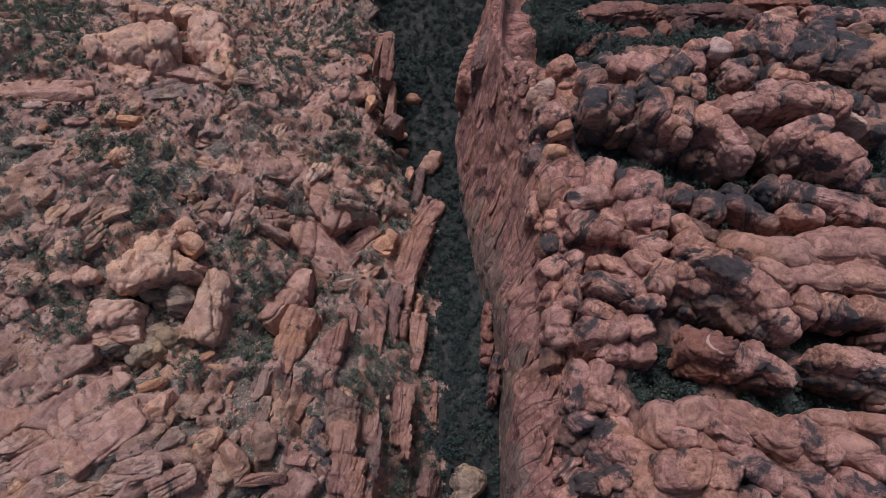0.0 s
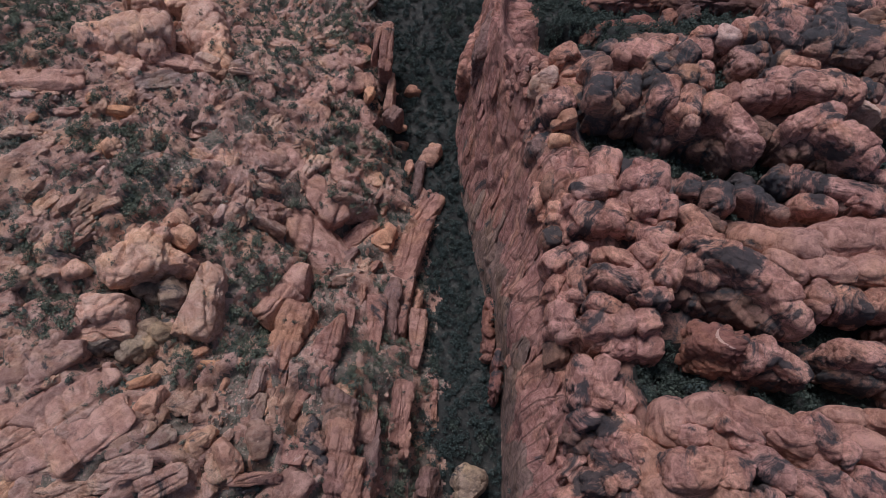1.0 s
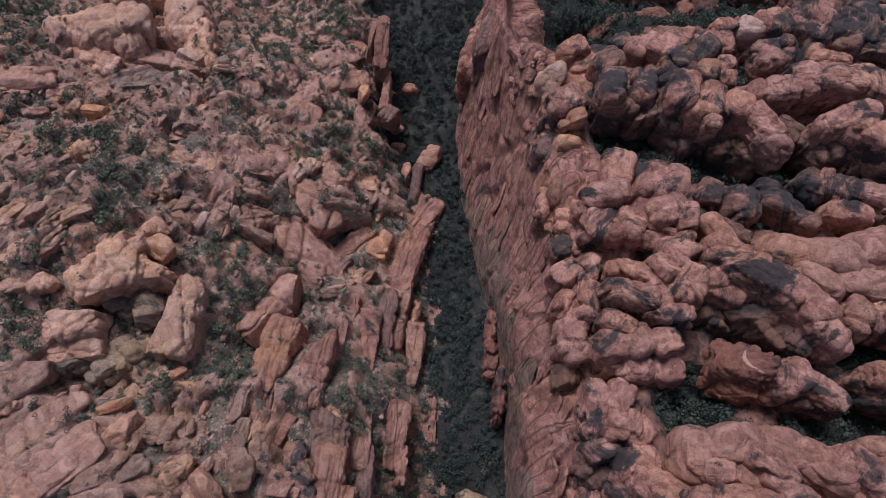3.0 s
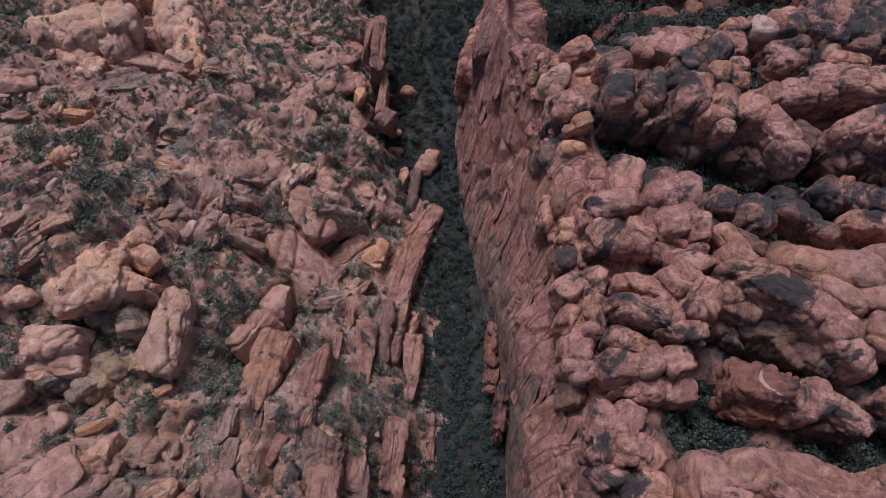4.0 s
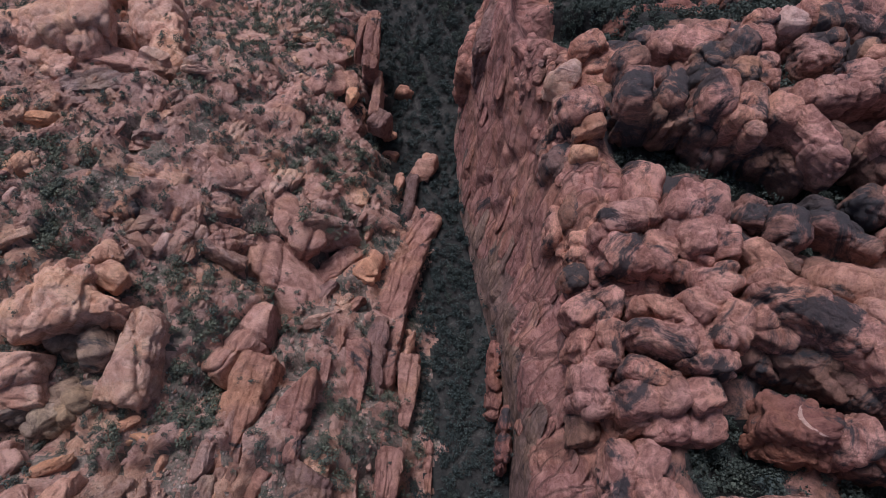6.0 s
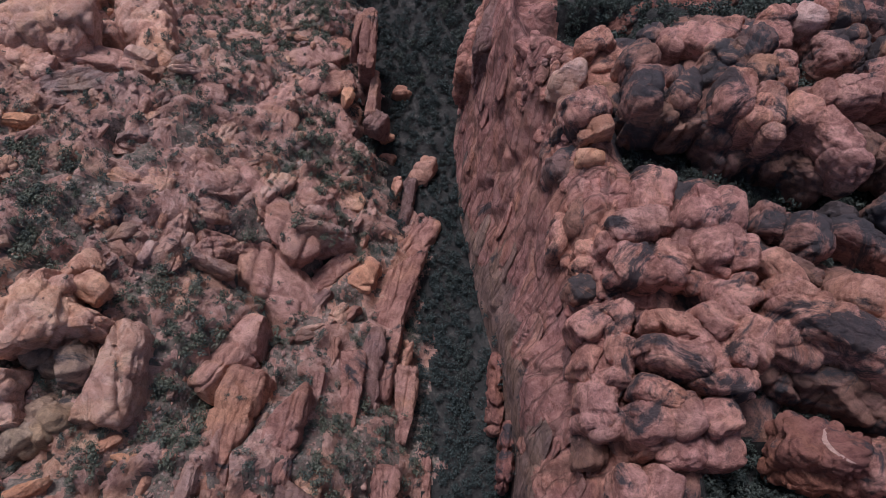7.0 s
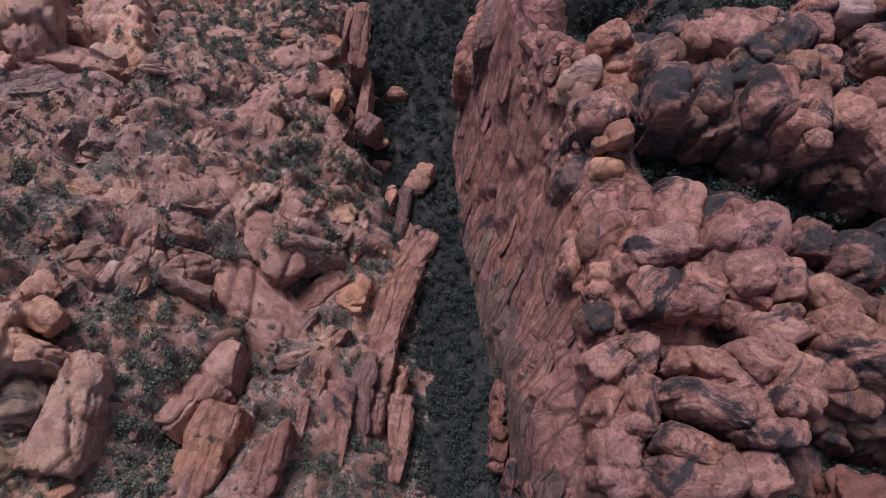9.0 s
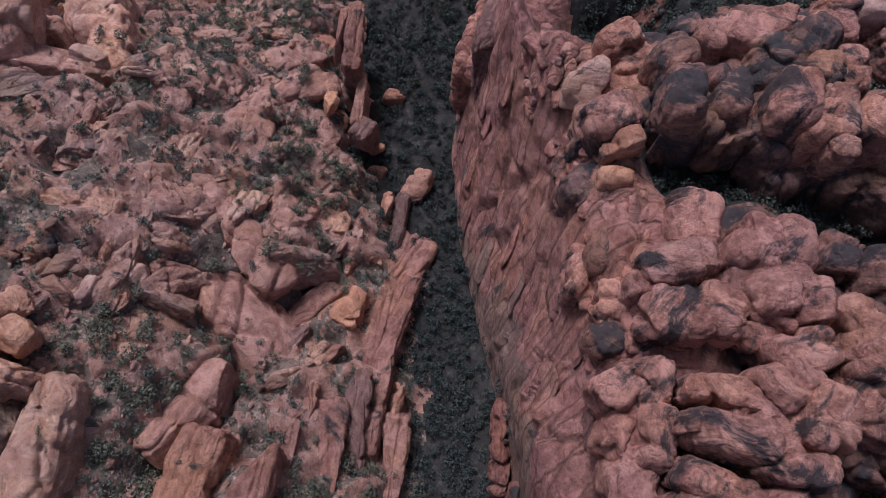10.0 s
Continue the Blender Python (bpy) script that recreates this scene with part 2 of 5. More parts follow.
HOLLOWS = [(24, 88, 10, 5, 14), (46, 95, 12, 4, 6), (34, 62.5, 10, 4, 8), (50, 59, 10, 5, 8), (66, 56, 10, 4.5, 7), (36, 19, 6, 5.5, 8), (58, 16, 9, 4, 8), (54, 78, 5.5, 4.5, 8), (52, 51, 8, 5, 7),
           (22.6, 24.4, 2, 2, 7), (23, 43, 3, 1.6, 7), (65, 26, 8, 3.5, 6), (76, 31, 5, 4, 6), (85, 80, 8, 6, 6), (80, 60, 6, 4, 6), (45, 26, 5, 4, 6), (33, 41, 0.8, 6, 5), (72, 90, 14, 5, 5)]


PITS = [(-57, 23.5, 7, 3.2, 5), (-55, 37, 5, 1.6, 4), (-27, 12, 1.4, 6, 4), (-29.0, 27, 0.9, 7, 5), (-52, 72, 2, 3, 3), (-49, 90, 1.2, 5, 4)]
SWELLS = [(-24, 22, 11, 15, 7), (-13, 22, 7, 14, 4), (-63, 52, 11, 12, 4), (-64, 98, 13, 10, -4), (-34, 78, 9, 10, -4), (-30, 56, 7, 8, -6), (-48, 10, 12, 10, 5), (-24, 4, 12, 9, 6), (-18, 77, 6, 8, -3)]
GULLY = [(-16, 62), (-19, 60), (-24, 52), (-28, 45), (-30, 39), (-33, 34), (-35, 30)]


def base_height(x, y):
    """The smooth lie of the land."""
    d = slope_foot(y) - x
    left = np.interp(d, [0, 2, 5, 8.5, 20, 35, 50, 65, 100, 400], [1.5, 3.8, 7, 10, 17.5, 27, 33, 37, 44, 60])
    for px, py, rx, ry, deep in PITS:
        left = left - deep * np.exp(-(((x - px) / rx) ** 2 + ((y - py) / ry) ** 2) ** 2)
    for (ax, ay), (bx, by) in zip(GULLY, GULLY[1:]):
        k = np.clip(((x - ax) * (bx - ax) + (y - ay) * (by - ay)) / ((bx - ax) ** 2 + (by - ay) ** 2), 0, 1)
        left = left - 5.0 * np.exp(-((x - ax - k * (bx - ax)) ** 2 + (y - ay - k * (by - ay)) ** 2) / 6.0)
    for px, py, rx, ry, up in SWELLS:
        left = left + up * np.exp(-((x - px) / rx) ** 2 - ((y - py) / ry) ** 2)
    left = left - 0.6 * np.maximum(y - 90, 0) * np.clip((d - 12) / 18, 0, 1) * (y < 300)
    e, w = x - wall_foot(y), wall_run(y)
    top = 43.5 - 10 / (1 + np.exp(-np.clip(y - 92, -60, 60) / 3.0))
    for px, py, rx, ry, deep in HOLLOWS:
        top = top - 0.6 * deep * np.exp(-(((x - px) / rx) ** 2 + ((y - py) / ry) ** 2) ** 2)
    u = e / w
    sheer = np.interp(u, [0, 0.12, 0.25, 0.6, 1.0], [2, 22, 30, 34, 37.5])
    mild = np.interp(u, [0, 0.16, 0.42, 0.68, 0.85, 1.0], [2, 8, 17, 27, 35, 41.5])
    share = np.clip((y - 36) / 16, 0, 1)
    right = sheer * (1 - share) + mild * share + (3.5 + 2.0 * (1 - share)) * (1 - np.exp(-np.maximum(e - w, 0) / 3))
    rim = np.interp(y, [74, 84], [4.0, 0.3])
    inner = np.clip((e - w - rim) / (rim + 1), 0, 1)
    right = np.where(e > w, right * (1 - inner) + np.minimum(right, top) * inner, np.minimum(right, np.maximum(top + 1, 30)))
    floor = 1.5 + 4.0 * np.exp(-((y - 18) / 16) ** 2) + 0.02 * np.maximum(y - 80, 0)
    return np.where(d > 0, np.maximum(left, floor), np.where(e > 0, np.maximum(right, floor), floor))


def ground_height(x, y):
    """The land with its ledges, gullies and lumps."""
    x, y = np.asarray(x, float), np.asarray(y, float)
    z = base_height(x, y)
    p = np.stack((x, y, np.zeros_like(x)), 1)
    hill = np.clip((slope_foot(y) - x) / 6, 0, 1)
    z = z + hill * (1.5 * fbm(p * 0.05, 3, 11) + 3.0 * ledges(x, y)[0] + 0.25 * fbm(p * 0.9, 3, 12))
    rise = np.clip((x - wall_foot(y) - wall_run(y) + 2) / 4, 0, 1)
    f1, f2, own = worley(p * 0.2 + 7, 15)
    z = z + rise * (2.2 * (own - 0.5) * np.clip((f2 - f1) * 5, 0, 1) - 1.2 * f1 + 0.6)
    lip = np.clip((x - wall_foot(y)) / wall_run(y) * 3 - 1.5, 0, 1) * np.clip((wall_foot(y) + wall_run(y) + 7 - x) / 3, 0, 1)
    g1, g2, mine = worley(p * (0.8, 0.45, 1) + 9, 17)
    z = z + lip * (0.6 * (mine - 0.5) + 0.35) * np.clip((g2 - g1) * 6, 0, 1)
    return z + (1 - hill) * 0.5 * fbm(p * 0.2, 4, 13)


def ledges(x, y):
    """Broken, tilted bedding on the hillside: the step's height and how bare its rock is."""
    p = np.stack((x, y, np.zeros_like(x)), 1)
    wob = np.stack((vnoise(p * 0.15, 81), vnoise(p * 0.15, 82), p[:, 2]), 1) * 1.6
    steep = 0.5 + 0.9 * vnoise(p * 0.03, 83) + np.clip((x + 52) / 20, -1, 1) + np.clip((y - 40) / 40, -0.6, 0.6)
    total = bare = 0
    for turn, mask in ((42, steep < 0.5), (74, steep >= 0.5)):
        c, s = math.cos(radians(turn)), math.sin(radians(turn))
        q = p + wob
        u = np.stack((q[:, 0] * c + q[:, 1] * s, -q[:, 0] * s + q[:, 1] * c, p[:, 2]), 1)
        f1, f2, own = worley(u * (0.13, 0.30, 1), 5)
        g1, g2, mine = worley(u * (0.34, 0.75, 1) + 3, 6)
        h = (own - 0.5) * np.clip((f2 - f1) * 6, 0, 1) + 0.42 * (mine - 0.5) * np.clip((g2 - g1) * 5, 0, 1) + 0.25 * (own - 0.5) * np.sin(own * 40 + u[:, 1] * 0.9)
        total = total + np.where(mask, h, 0)
        bare = bare + np.where(mask, 0.6 * own + 0.4 * mine, 0)
    return total, bare


def grid_mesh(name, verts, rows, cols, materials, band):
    a = (np.arange(rows - 1)[:, None] * cols + np.arange(cols - 1)[None, :]).ravel()
    faces = np.stack((a, a + 1, a + cols + 1, a + cols), 1)
    return quads_mesh(name, verts, faces, materials, band)


def quads_mesh(name, verts, faces, materials, band=None, smooth=True):
    me = bpy.data.meshes.new(name)
    me.vertices.add(len(verts))
    me.vertices.foreach_set("co", np.ascontiguousarray(verts, np.float32).ravel())
    k = faces.shape[1]
    me.loops.add(faces.size)
    me.loops.foreach_set("vertex_index", faces.astype(np.int32).ravel())
    me.polygons.add(len(faces))
    me.polygons.foreach_set("loop_start", np.arange(0, faces.size, k, dtype=np.int32))
    me.polygons.foreach_set("loop_total", np.full(len(faces), k, np.int32))
    me.polygons.foreach_set("use_smooth", np.full(len(faces), smooth))
    for m in materials:
        me.materials.append(m)
    if band is not None:
        me.polygons.foreach_set("material_index", band.astype(np.int32))
    me.update(calc_edges=True)
    return me


def build_ground():
    ys = np.concatenate(([-2500, -600, -200, -80], np.arange(-40, 165, 0.5), [220, 400, 1000, 2500]))
    far = np.array([-2500, -900, -350, -190])
    steps = np.concatenate((far, np.arange(-130, -0.3, 0.5), np.linspace(0, 1, 110), np.arange(1.4, 120, 0.5), np.array([190, 350, 900, 2500])))
    rows, cols = len(ys), len(steps)
    Y = np.repeat(ys[:, None], cols, 1)
    foot, run = wall_foot(Y), wall_run(Y)
    S = np.repeat(steps[None, :], rows, 0)
    X = np.where(S < 0, foot + S, np.where(S <= 1, foot + S * run, foot + run + S - 1))
    x, y = X.ravel(), Y.ravel()
    z = ground_height(x, y)
    s = S.ravel()
    on_wall = np.where((s > 0) & (s < 1), np.sin(np.pi * np.clip(s, 0, 1)) ** 0.5, 0.0)
    p = np.stack((np.zeros_like(x), y * 0.9 - z * 0.45, y * 0.20 + z * 0.36), 1)
    f1, f2, own = worley(p * 0.2, 21)
    g1, g2, mine = worley(p * 0.6 + 5, 23)
    x = x - on_wall * ((own - 0.5) * 1.0 + 0.35 * (mine - 0.5) * np.clip((g2 - g1) * 5, 0, 1) + 0.6 * np.clip((f2 - f1) * 6, 0, 1) + 0.2 * fbm(np.stack((x * 0, y, z * 0.6), 1) * 0.5, 4, 22))
    mid = s.reshape(rows, cols)[:-1, :-1].ravel()
    yy, xx = Y[:-1, :-1].ravel(), X[:-1, :-1].ravel()
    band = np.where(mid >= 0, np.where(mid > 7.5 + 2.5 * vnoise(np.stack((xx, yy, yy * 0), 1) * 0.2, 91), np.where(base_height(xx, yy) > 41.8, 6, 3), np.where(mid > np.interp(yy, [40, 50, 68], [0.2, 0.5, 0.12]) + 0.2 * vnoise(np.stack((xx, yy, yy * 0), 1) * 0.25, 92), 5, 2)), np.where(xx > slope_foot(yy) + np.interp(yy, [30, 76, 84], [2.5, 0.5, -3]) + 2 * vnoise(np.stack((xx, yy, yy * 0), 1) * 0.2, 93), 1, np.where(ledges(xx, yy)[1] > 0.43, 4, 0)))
    # slots 1 and 3, gorge floor and dome hollows, take the shade-darkened soil
    me = grid_mesh("ground", np.stack((x, y, z), 1), rows, cols, [HILL_SOIL, SHADED_SOIL, ROCK["w"], SHADED_SOIL, ROCK["t"], RIM, ROCK["v"]], band)
    return tagged(new("ground", me), "red stony hillside, scrubby gorge floor and sandstone cliff", "ground", kind="structure")


build_ground()


# ---- rocks ----
def ball_grid(n):
    """A unit cube's surface in n by n quads a side, welded."""
    seen, verts, faces = {}, [], []
    t = np.linspace(-1, 1, n + 1)
    t = np.tan(t * math.pi / 4)
    for axis in range(3):
        for side in (-1, 1):
            ids = np.zeros((n + 1, n + 1), int)
            for i in range(n + 1):
                for j in range(n + 1):
                    q = [0.0, 0.0, 0.0]
                    q[axis], q[(axis + 1) % 3], q[(axis + 2) % 3] = float(side), t[i] * side, t[j]
                    key = tuple(round(v, 5) for v in q)
                    if key not in seen:
                        seen[key] = len(verts)
                        verts.append(q)
                    ids[i, j] = seen[key]
            a, b, c, d = ids[:-1, :-1].ravel(), ids[1:, :-1].ravel(), ids[1:, 1:].ravel(), ids[:-1, 1:].ravel()
            faces.append(np.stack((a, b, c, d), 1))
    v = np.array(verts)
    return v / np.linalg.norm(v, axis=1)[:, None], np.concatenate(faces)


BALLS = {n: ball_grid(n) for n in (2, 4, 7, 10, 14, 20, 28, 34)}


def rock_mesh(name, size, seed, square, lump, lump_size, cuts, mat, n, layer=0.0, stretch=(1, 1, 1), joints=0.0, split=0.0):
    """A weathered rock of a size in metres: squared or round, split into lumps by joints, cut by flat faces, bedded."""
    v, faces = BALLS[n]
    half = np.array(size) / 2
    u = v / (np.abs(v) ** square).sum(1)[:, None] ** (1 / square)
    rng = np.random.RandomState(seed)
    for _ in range(cuts):
        a = rng.normal(size=3) * (1, 1, 0.8)
        a /= np.linalg.norm(a)
        over = np.maximum(u @ a - rng.uniform(0.62, 0.9), 0)
        u = u - 0.92 * over[:, None] * a
    p = u * half
    out = np.sign(u) * np.abs(u) ** (square - 1) / half
    out /= np.maximum(np.linalg.norm(out, axis=1), 1e-6)[:, None]
    q = p * np.array(stretch) + seed * 13.7
    warped = q + 0.35 * lump_size * np.stack([vnoise(q / lump_size * 0.9, seed + 40 + i) for i in range(3)], 1)
    f1, f2, own = worley(warped / lump_size, seed)
    g1, g2, mine = worley(warped / lump_size * 2.7, seed + 1)
    edge, fine = 1 - np.exp(-(f2 - f1) * 10), 1 - np.exp(-(g2 - g1) * 9)
    move = lump * (edge - 0.75 + 0.7 * (own - 0.5) - 0.5 * (f1 - 0.4)) + 0.3 * lump * (fine - 0.8 + 0.7 * (mine - 0.5))
    move = move + lump * 0.14 * fbm(q * 1.1, 3, seed + 3, 0.6) + 0.10 * float(half.min()) * fbm(q * 0.25, 2, seed + 9)
    if joints:
        first = rng.normal(size=3) * (1.0, 0.3, 0.10) if not split else np.array((0.18 * rng.normal(), 1.0, 0.25 * rng.normal()))
        second = np.cross(first, (0.15 * rng.normal(), 0.15 * rng.normal(), 1.0))
        for a, far, deep in ((first, split or 1.0, 0.4 if split else 0.85), (second, 1.6, 0.6)):
            a = a / np.linalg.norm(a)
            step = joints * far * rng.uniform(0.8, 1.3)
            along = (p @ a + 0.30 * fbm(q * 0.35, 2, seed + 60)) / step
            i = np.floor(along).astype(np.int64)
            zero = np.zeros_like(i)
            gap = np.full(len(p), 9.0)
            for d in (-1, 0, 1):
                gap = np.minimum(gap, np.abs(along - (i + d + 0.2 + 0.6 * rnd3(i + d, zero, zero, seed))) * step)
            move = move - deep * np.exp(-(gap / (0.16 if deep < 0.5 else 0.34)) ** 2) * np.clip(0.75 + 1.2 * fbm(q * 0.3, 2, seed + 61), 0, 1)
    if layer:
        move = move + layer * vnoise(np.stack((q[:, 0] * 0.15, q[:, 1] * 0.15, p[:, 2] * 1.9), 1), seed + 5)
    return quads_mesh(name, p + out * move[:, None], faces, [mat])


COUNT = {}
KINDS = {  # squareness, lump depth, lump size, flat cuts, bedding, stretch of the joints
    "d": (4.0, 0.36, 2.9, 0, 0.14, (1, 1, 0.6)), "y": (6.0, 0.16, 3.8, 3, 0.06, (0.6, 1, 1)), "s": (2.9, 0.38, 4.6, 0, 0.18, (1, 1, 0.7)), "v": (3.4, 0.36, 2.8, 0, 0.12, (1, 1, 0.6)),
    "x": (3.6, 0.42, 3.0, 1, 0.12, (1, 1, 0.6)), "q": (3.6, 0.42, 3.4, 3, 0.14, (1, 1, 0.7)), "p": (3.0, 0.35, 3.5, 4, 0.10, (1, 1, 1)), "o": (3.2, 0.3, 3.4, 6, 0.08, (1, 1, 1)), "r": (3.0, 0.5, 4.0, 1, 0.25, (1, 1, 1)),
    "k": (5.0, 0.6, 2.4, 3, 0.08, (0.55, 1, 1)), "w": (5.0, 0.6, 2.4, 3, 0.08, (0.55, 1, 1)), "g": (3.0, 0.35, 3.0, 6, 0.15, (1, 1, 1)), "t": (5.0, 0.30, 2.2, 6, 0.06, (0.6, 1, 1)), "f": (7.0, 0.45, 2.4, 2, 0.05, (0.45, 1, 1)),
}
JOINTS = {"q": 5.0, "k": 4.0, "x": 3.2, "d": 5.0, "v": 5.0, "r": 3.4, "t": 2.6, "y": 4.0, "f": 3.5, "w": 4.0, "o": 5.0, "g": 4.0}  # metres between a rock's joints
WORDS = {
    "d": ("sandstone_dome", "rounded pink sandstone dome split by weathered joints", "rock", "domes of the massif"),
    "s": ("sandstone_dome", "broad smooth pink sandstone hump on the massif", "rock", "domes of the massif"),
    "v": ("varnished_dome", "rounded sandstone knob coated with black desert varnish", "rock", "domes of the massif"),
    "p": ("pale_boulder", "pale bleached sandstone block among redder rock", "rock", "pale blocks"),
    "o": ("orange_boulder", "weathered orange sandstone boulder with flaking faces", "boulder", "boulders"),
    "r": ("red_dome", "layered red sandstone dome, its colour darkened for shade", "rock", "domes of the massif"),
    "w": ("cliff_flake", "leaning slab of red sandstone on the cliff face", "rock", "slabs of the cliff"),
    "g": ("grey_boulder", "grey weathered sandstone boulder with rounded corners", "boulder", "boulders"),
    "t": ("hillside_outcrop", "angular red sandstone outcrop on the stony hillside", "rock", "outcrops of the hillside"),
    "y": ("sandstone_slab", "smooth tilted slab of pink sandstone on the slope", "rock", "slabs of the hillside"),
    "k": ("cliff_flake", "leaning slab of pink sandstone high on the cliff", "rock", "slabs of the cliff"),
    "x": ("stained_dome", "stained sandstone flank, darkened for shade, with straight joints", "rock", "domes of the massif"),
    "q": ("sandstone_tower", "tall weathered orange sandstone tower above the hillside", "rock", "towers of the hillside"),
    "f": ("sandstone_fin", "upright red sandstone fin beside the gorge", "rock", "fins beside the gorge"),
}


GROUP = [None]


def begin(name, label):
    """The following rocks are lobes of one outcrop."""
    GROUP[0] = tagged(new(name), label, "rock outcrop", "outcrops of the massif")


def end():
    GROUP[0] = None


LEAN_WITH = {"t": 0.85, "y": 0.9, "o": 0.5, "q": 0.3, "g": 0.2, "p": 0.5, "f": 0.12}  # how far a rock lies with the slope under it


def lie(x, y, share):
    """The turn that lays a rock on the slope."""
    if x > 0 or not share:
        return Matrix()
    h = base_height(np.array([x - 3, x + 3, x, x]), np.array([y, y, y - 3, y + 3]))
    up = Vector((share * (h[0] - h[1]) / 6, share * (h[2] - h[3]) / 6, 1))
    return Vector((0, 0, 1)).rotation_difference(up).to_matrix().to_4x4()


def rock(kind, x, y, z, length, width, height, turn):
    """One rock of a kind with its middle at x, y, z and its long side turned from the x axis."""
    seed = COUNT["seed"] = COUNT.get("seed", 100) + 1
    square, lump, lump_size, cuts, layer, stretch = KINDS[kind]
    least = min(length, width)
    n = 34 if length > 12 else 28 if length > 8 else 20 if length > 5.5 else 14 if length > 3.5 else 10
    k = min(1.0, 0.35 + least / 12)
    name, label, category, group = WORDS[kind]
    me = rock_mesh(name, (length, width, height), seed, square, lump * k, lump_size * k, cuts, ROCK[kind], n, layer, stretch, JOINTS.get(kind, 0.0) if length > 3 else 0.0, 0.6 if kind in "tf" else 0.0)
    parent = GROUP[0]
    if parent is None:
        ob = tagged(new(name, me), label, category, group)
        ob.matrix_world = Matrix.Translation((x, y, z)) @ lie(x, y, LEAN_WITH.get(kind, 0.0)) @ pose(0, 0, 0, 0, 0, turn)
        return ob
    if not parent.children:
        parent.location = (x, y, z - height / 2)
    ob = new({"d": "lobe", "s": "smooth_lobe", "v": "varnished_lobe", "x": "stained_lobe", "p": "pale_lobe", "o": "orange_lobe", "r": "red_lobe"}[kind], me)
    if kind in "vporx":
        ob["label"] = {"v": "black-varnished lobe", "x": "stained lobe with shade in its dark tone", "p": "pale bleached lobe", "o": "orange lobe", "r": "red lobe in a shade-darkened tone"}[kind]
    ob.parent = parent
    ob.matrix_parent_inverse = Matrix.Translation(-parent.location)
    ob.matrix_basis = pose(x, y, z, 0, 0, turn)
    return ob


# the massif, outcrop by outcrop
begin("sandstone_outcrop", "knobbly pink sandstone outcrop with rounded, cracked lobes")
rock("d", 26.7, 47.3, 39.5, 10.4, 9.4, 14.0, 0)
rock("d", 28.3, 54.9, 42.9, 7.3, 5.8, 10.2, 80)
rock("d", 25.7, 50.1, 44.5, 8.1, 4.5, 9.0, 10)
rock("d", 22.3, 48.2, 43.0, 3.7, 3.1, 8.0, 0)
rock("d", 24.9, 44.7, 44.0, 7.3, 5.5, 10.0, -10)
rock("d", 29.0, 44.9, 44.1, 5.8, 5.4, 9.8, 60)
rock("d", 31.4, 42.8, 43.9, 5.4, 3.4, 8.1, -30)
rock("d", 20.2, 48.6, 38.7, 6.2, 4.1, 8.7, 80)
rock("v", 20.3, 53.1, 38.9, 6.2, 5.7, 10.2, 70)
rock("v", 19.5, 44.0, 37.7, 4.6, 4.0, 8.6, 20)
rock("d", 17.1, 52.2, 37.0, 6.6, 2.7, 8.0, 80)
begin("sandstone_outcrop", "tall pink sandstone pillar of stacked round lobes")
rock("d", 35.1, 47.5, 40.5, 11.8, 6.1, 16.0, 85)
rock("d", 32.8, 51.0, 46.2, 6.6, 5.2, 9.7, 60)
rock("d", 36.1, 51.0, 47.3, 5.8, 3.8, 8.4, 78)
rock("d", 34.0, 46.3, 46.2, 7.0, 5.1, 9.6, 20)
rock("d", 36.9, 45.0, 47.0, 5.5, 3.2, 8.0, 80)
rock("d", 31.4, 47.9, 44.9, 4.4, 3.5, 8.1, 70)
rock("d", 35.0, 40.5, 46.4, 6.3, 4.6, 9.2, 10)
rock("d", 34.3, 43.8, 45.0, 4.7, 3.4, 8.1, -20)
begin("sandstone_outcrop", "orange-pink sandstone column cut by level joints")
rock("d", 20.7, 33.2, 37.0, 13.5, 4.8, 14.0, 82)
rock("d", 19.2, 38.2, 41.6, 5.3, 4.2, 8.8, 30)
rock("d", 22.6, 38.6, 42.4, 5.8, 3.6, 8.3, 70)
rock("d", 22.0, 33.7, 42.1, 7.0, 4.1, 8.7, 82)
rock("d", 18.6, 34.0, 40.5, 4.7, 3.1, 8.0, 60)
rock("d", 19.3, 28.9, 40.5, 7.2, 4.5, 9.0, 80)
rock("d", 20.5, 26.5, 40.1, 4.7, 4.3, 8.9, 0)
rock("x", 18.8, 23.6, 36.5, 4.8, 4.4, 8.9, 0)
begin("sandstone_outcrop", "pink sandstone block split by slanting joints")
rock("d", 30.9, 34.7, 41.0, 9.7, 6.7, 16.0, -20)
rock("d", 28.9, 26.5, 38.0, 9.0, 8.1, 16.0, 0)
rock("d", 27.6, 36.9, 46.0, 7.4, 3.1, 8.0, -15)
rock("d", 33.0, 37.7, 46.3, 5.9, 4.9, 9.4, 30)
rock("d", 35.7, 34.6, 46.9, 6.5, 4.7, 9.2, 70)
rock("d", 27.0, 33.0, 47.3, 8.8, 3.8, 8.4, -20)
rock("d", 32.3, 30.7, 46.3, 7.4, 3.8, 8.4, -15)
rock("d", 25.1, 29.3, 45.5, 5.6, 3.4, 8.1, -25)
rock("d", 24.1, 26.2, 44.3, 5.0, 4.9, 9.4, -90)
rock("d", 27.9, 27.0, 44.2, 5.3, 5.0, 9.5, 30)
rock("d", 31.7, 26.8, 44.2, 5.4, 5.0, 9.5, 20)
rock("d", 27.7, 23.6, 42.4, 5.7, 4.7, 9.2, 0)
rock("d", 32.4, 23.7, 41.6, 5.5, 5.3, 9.7, 0)
rock("d", 24.7, 24.2, 41.7, 4.5, 4.0, 8.6, 0)
rock("x", 29.9, 21.9, 39.5, 8.7, 2.4, 8.0, 4)
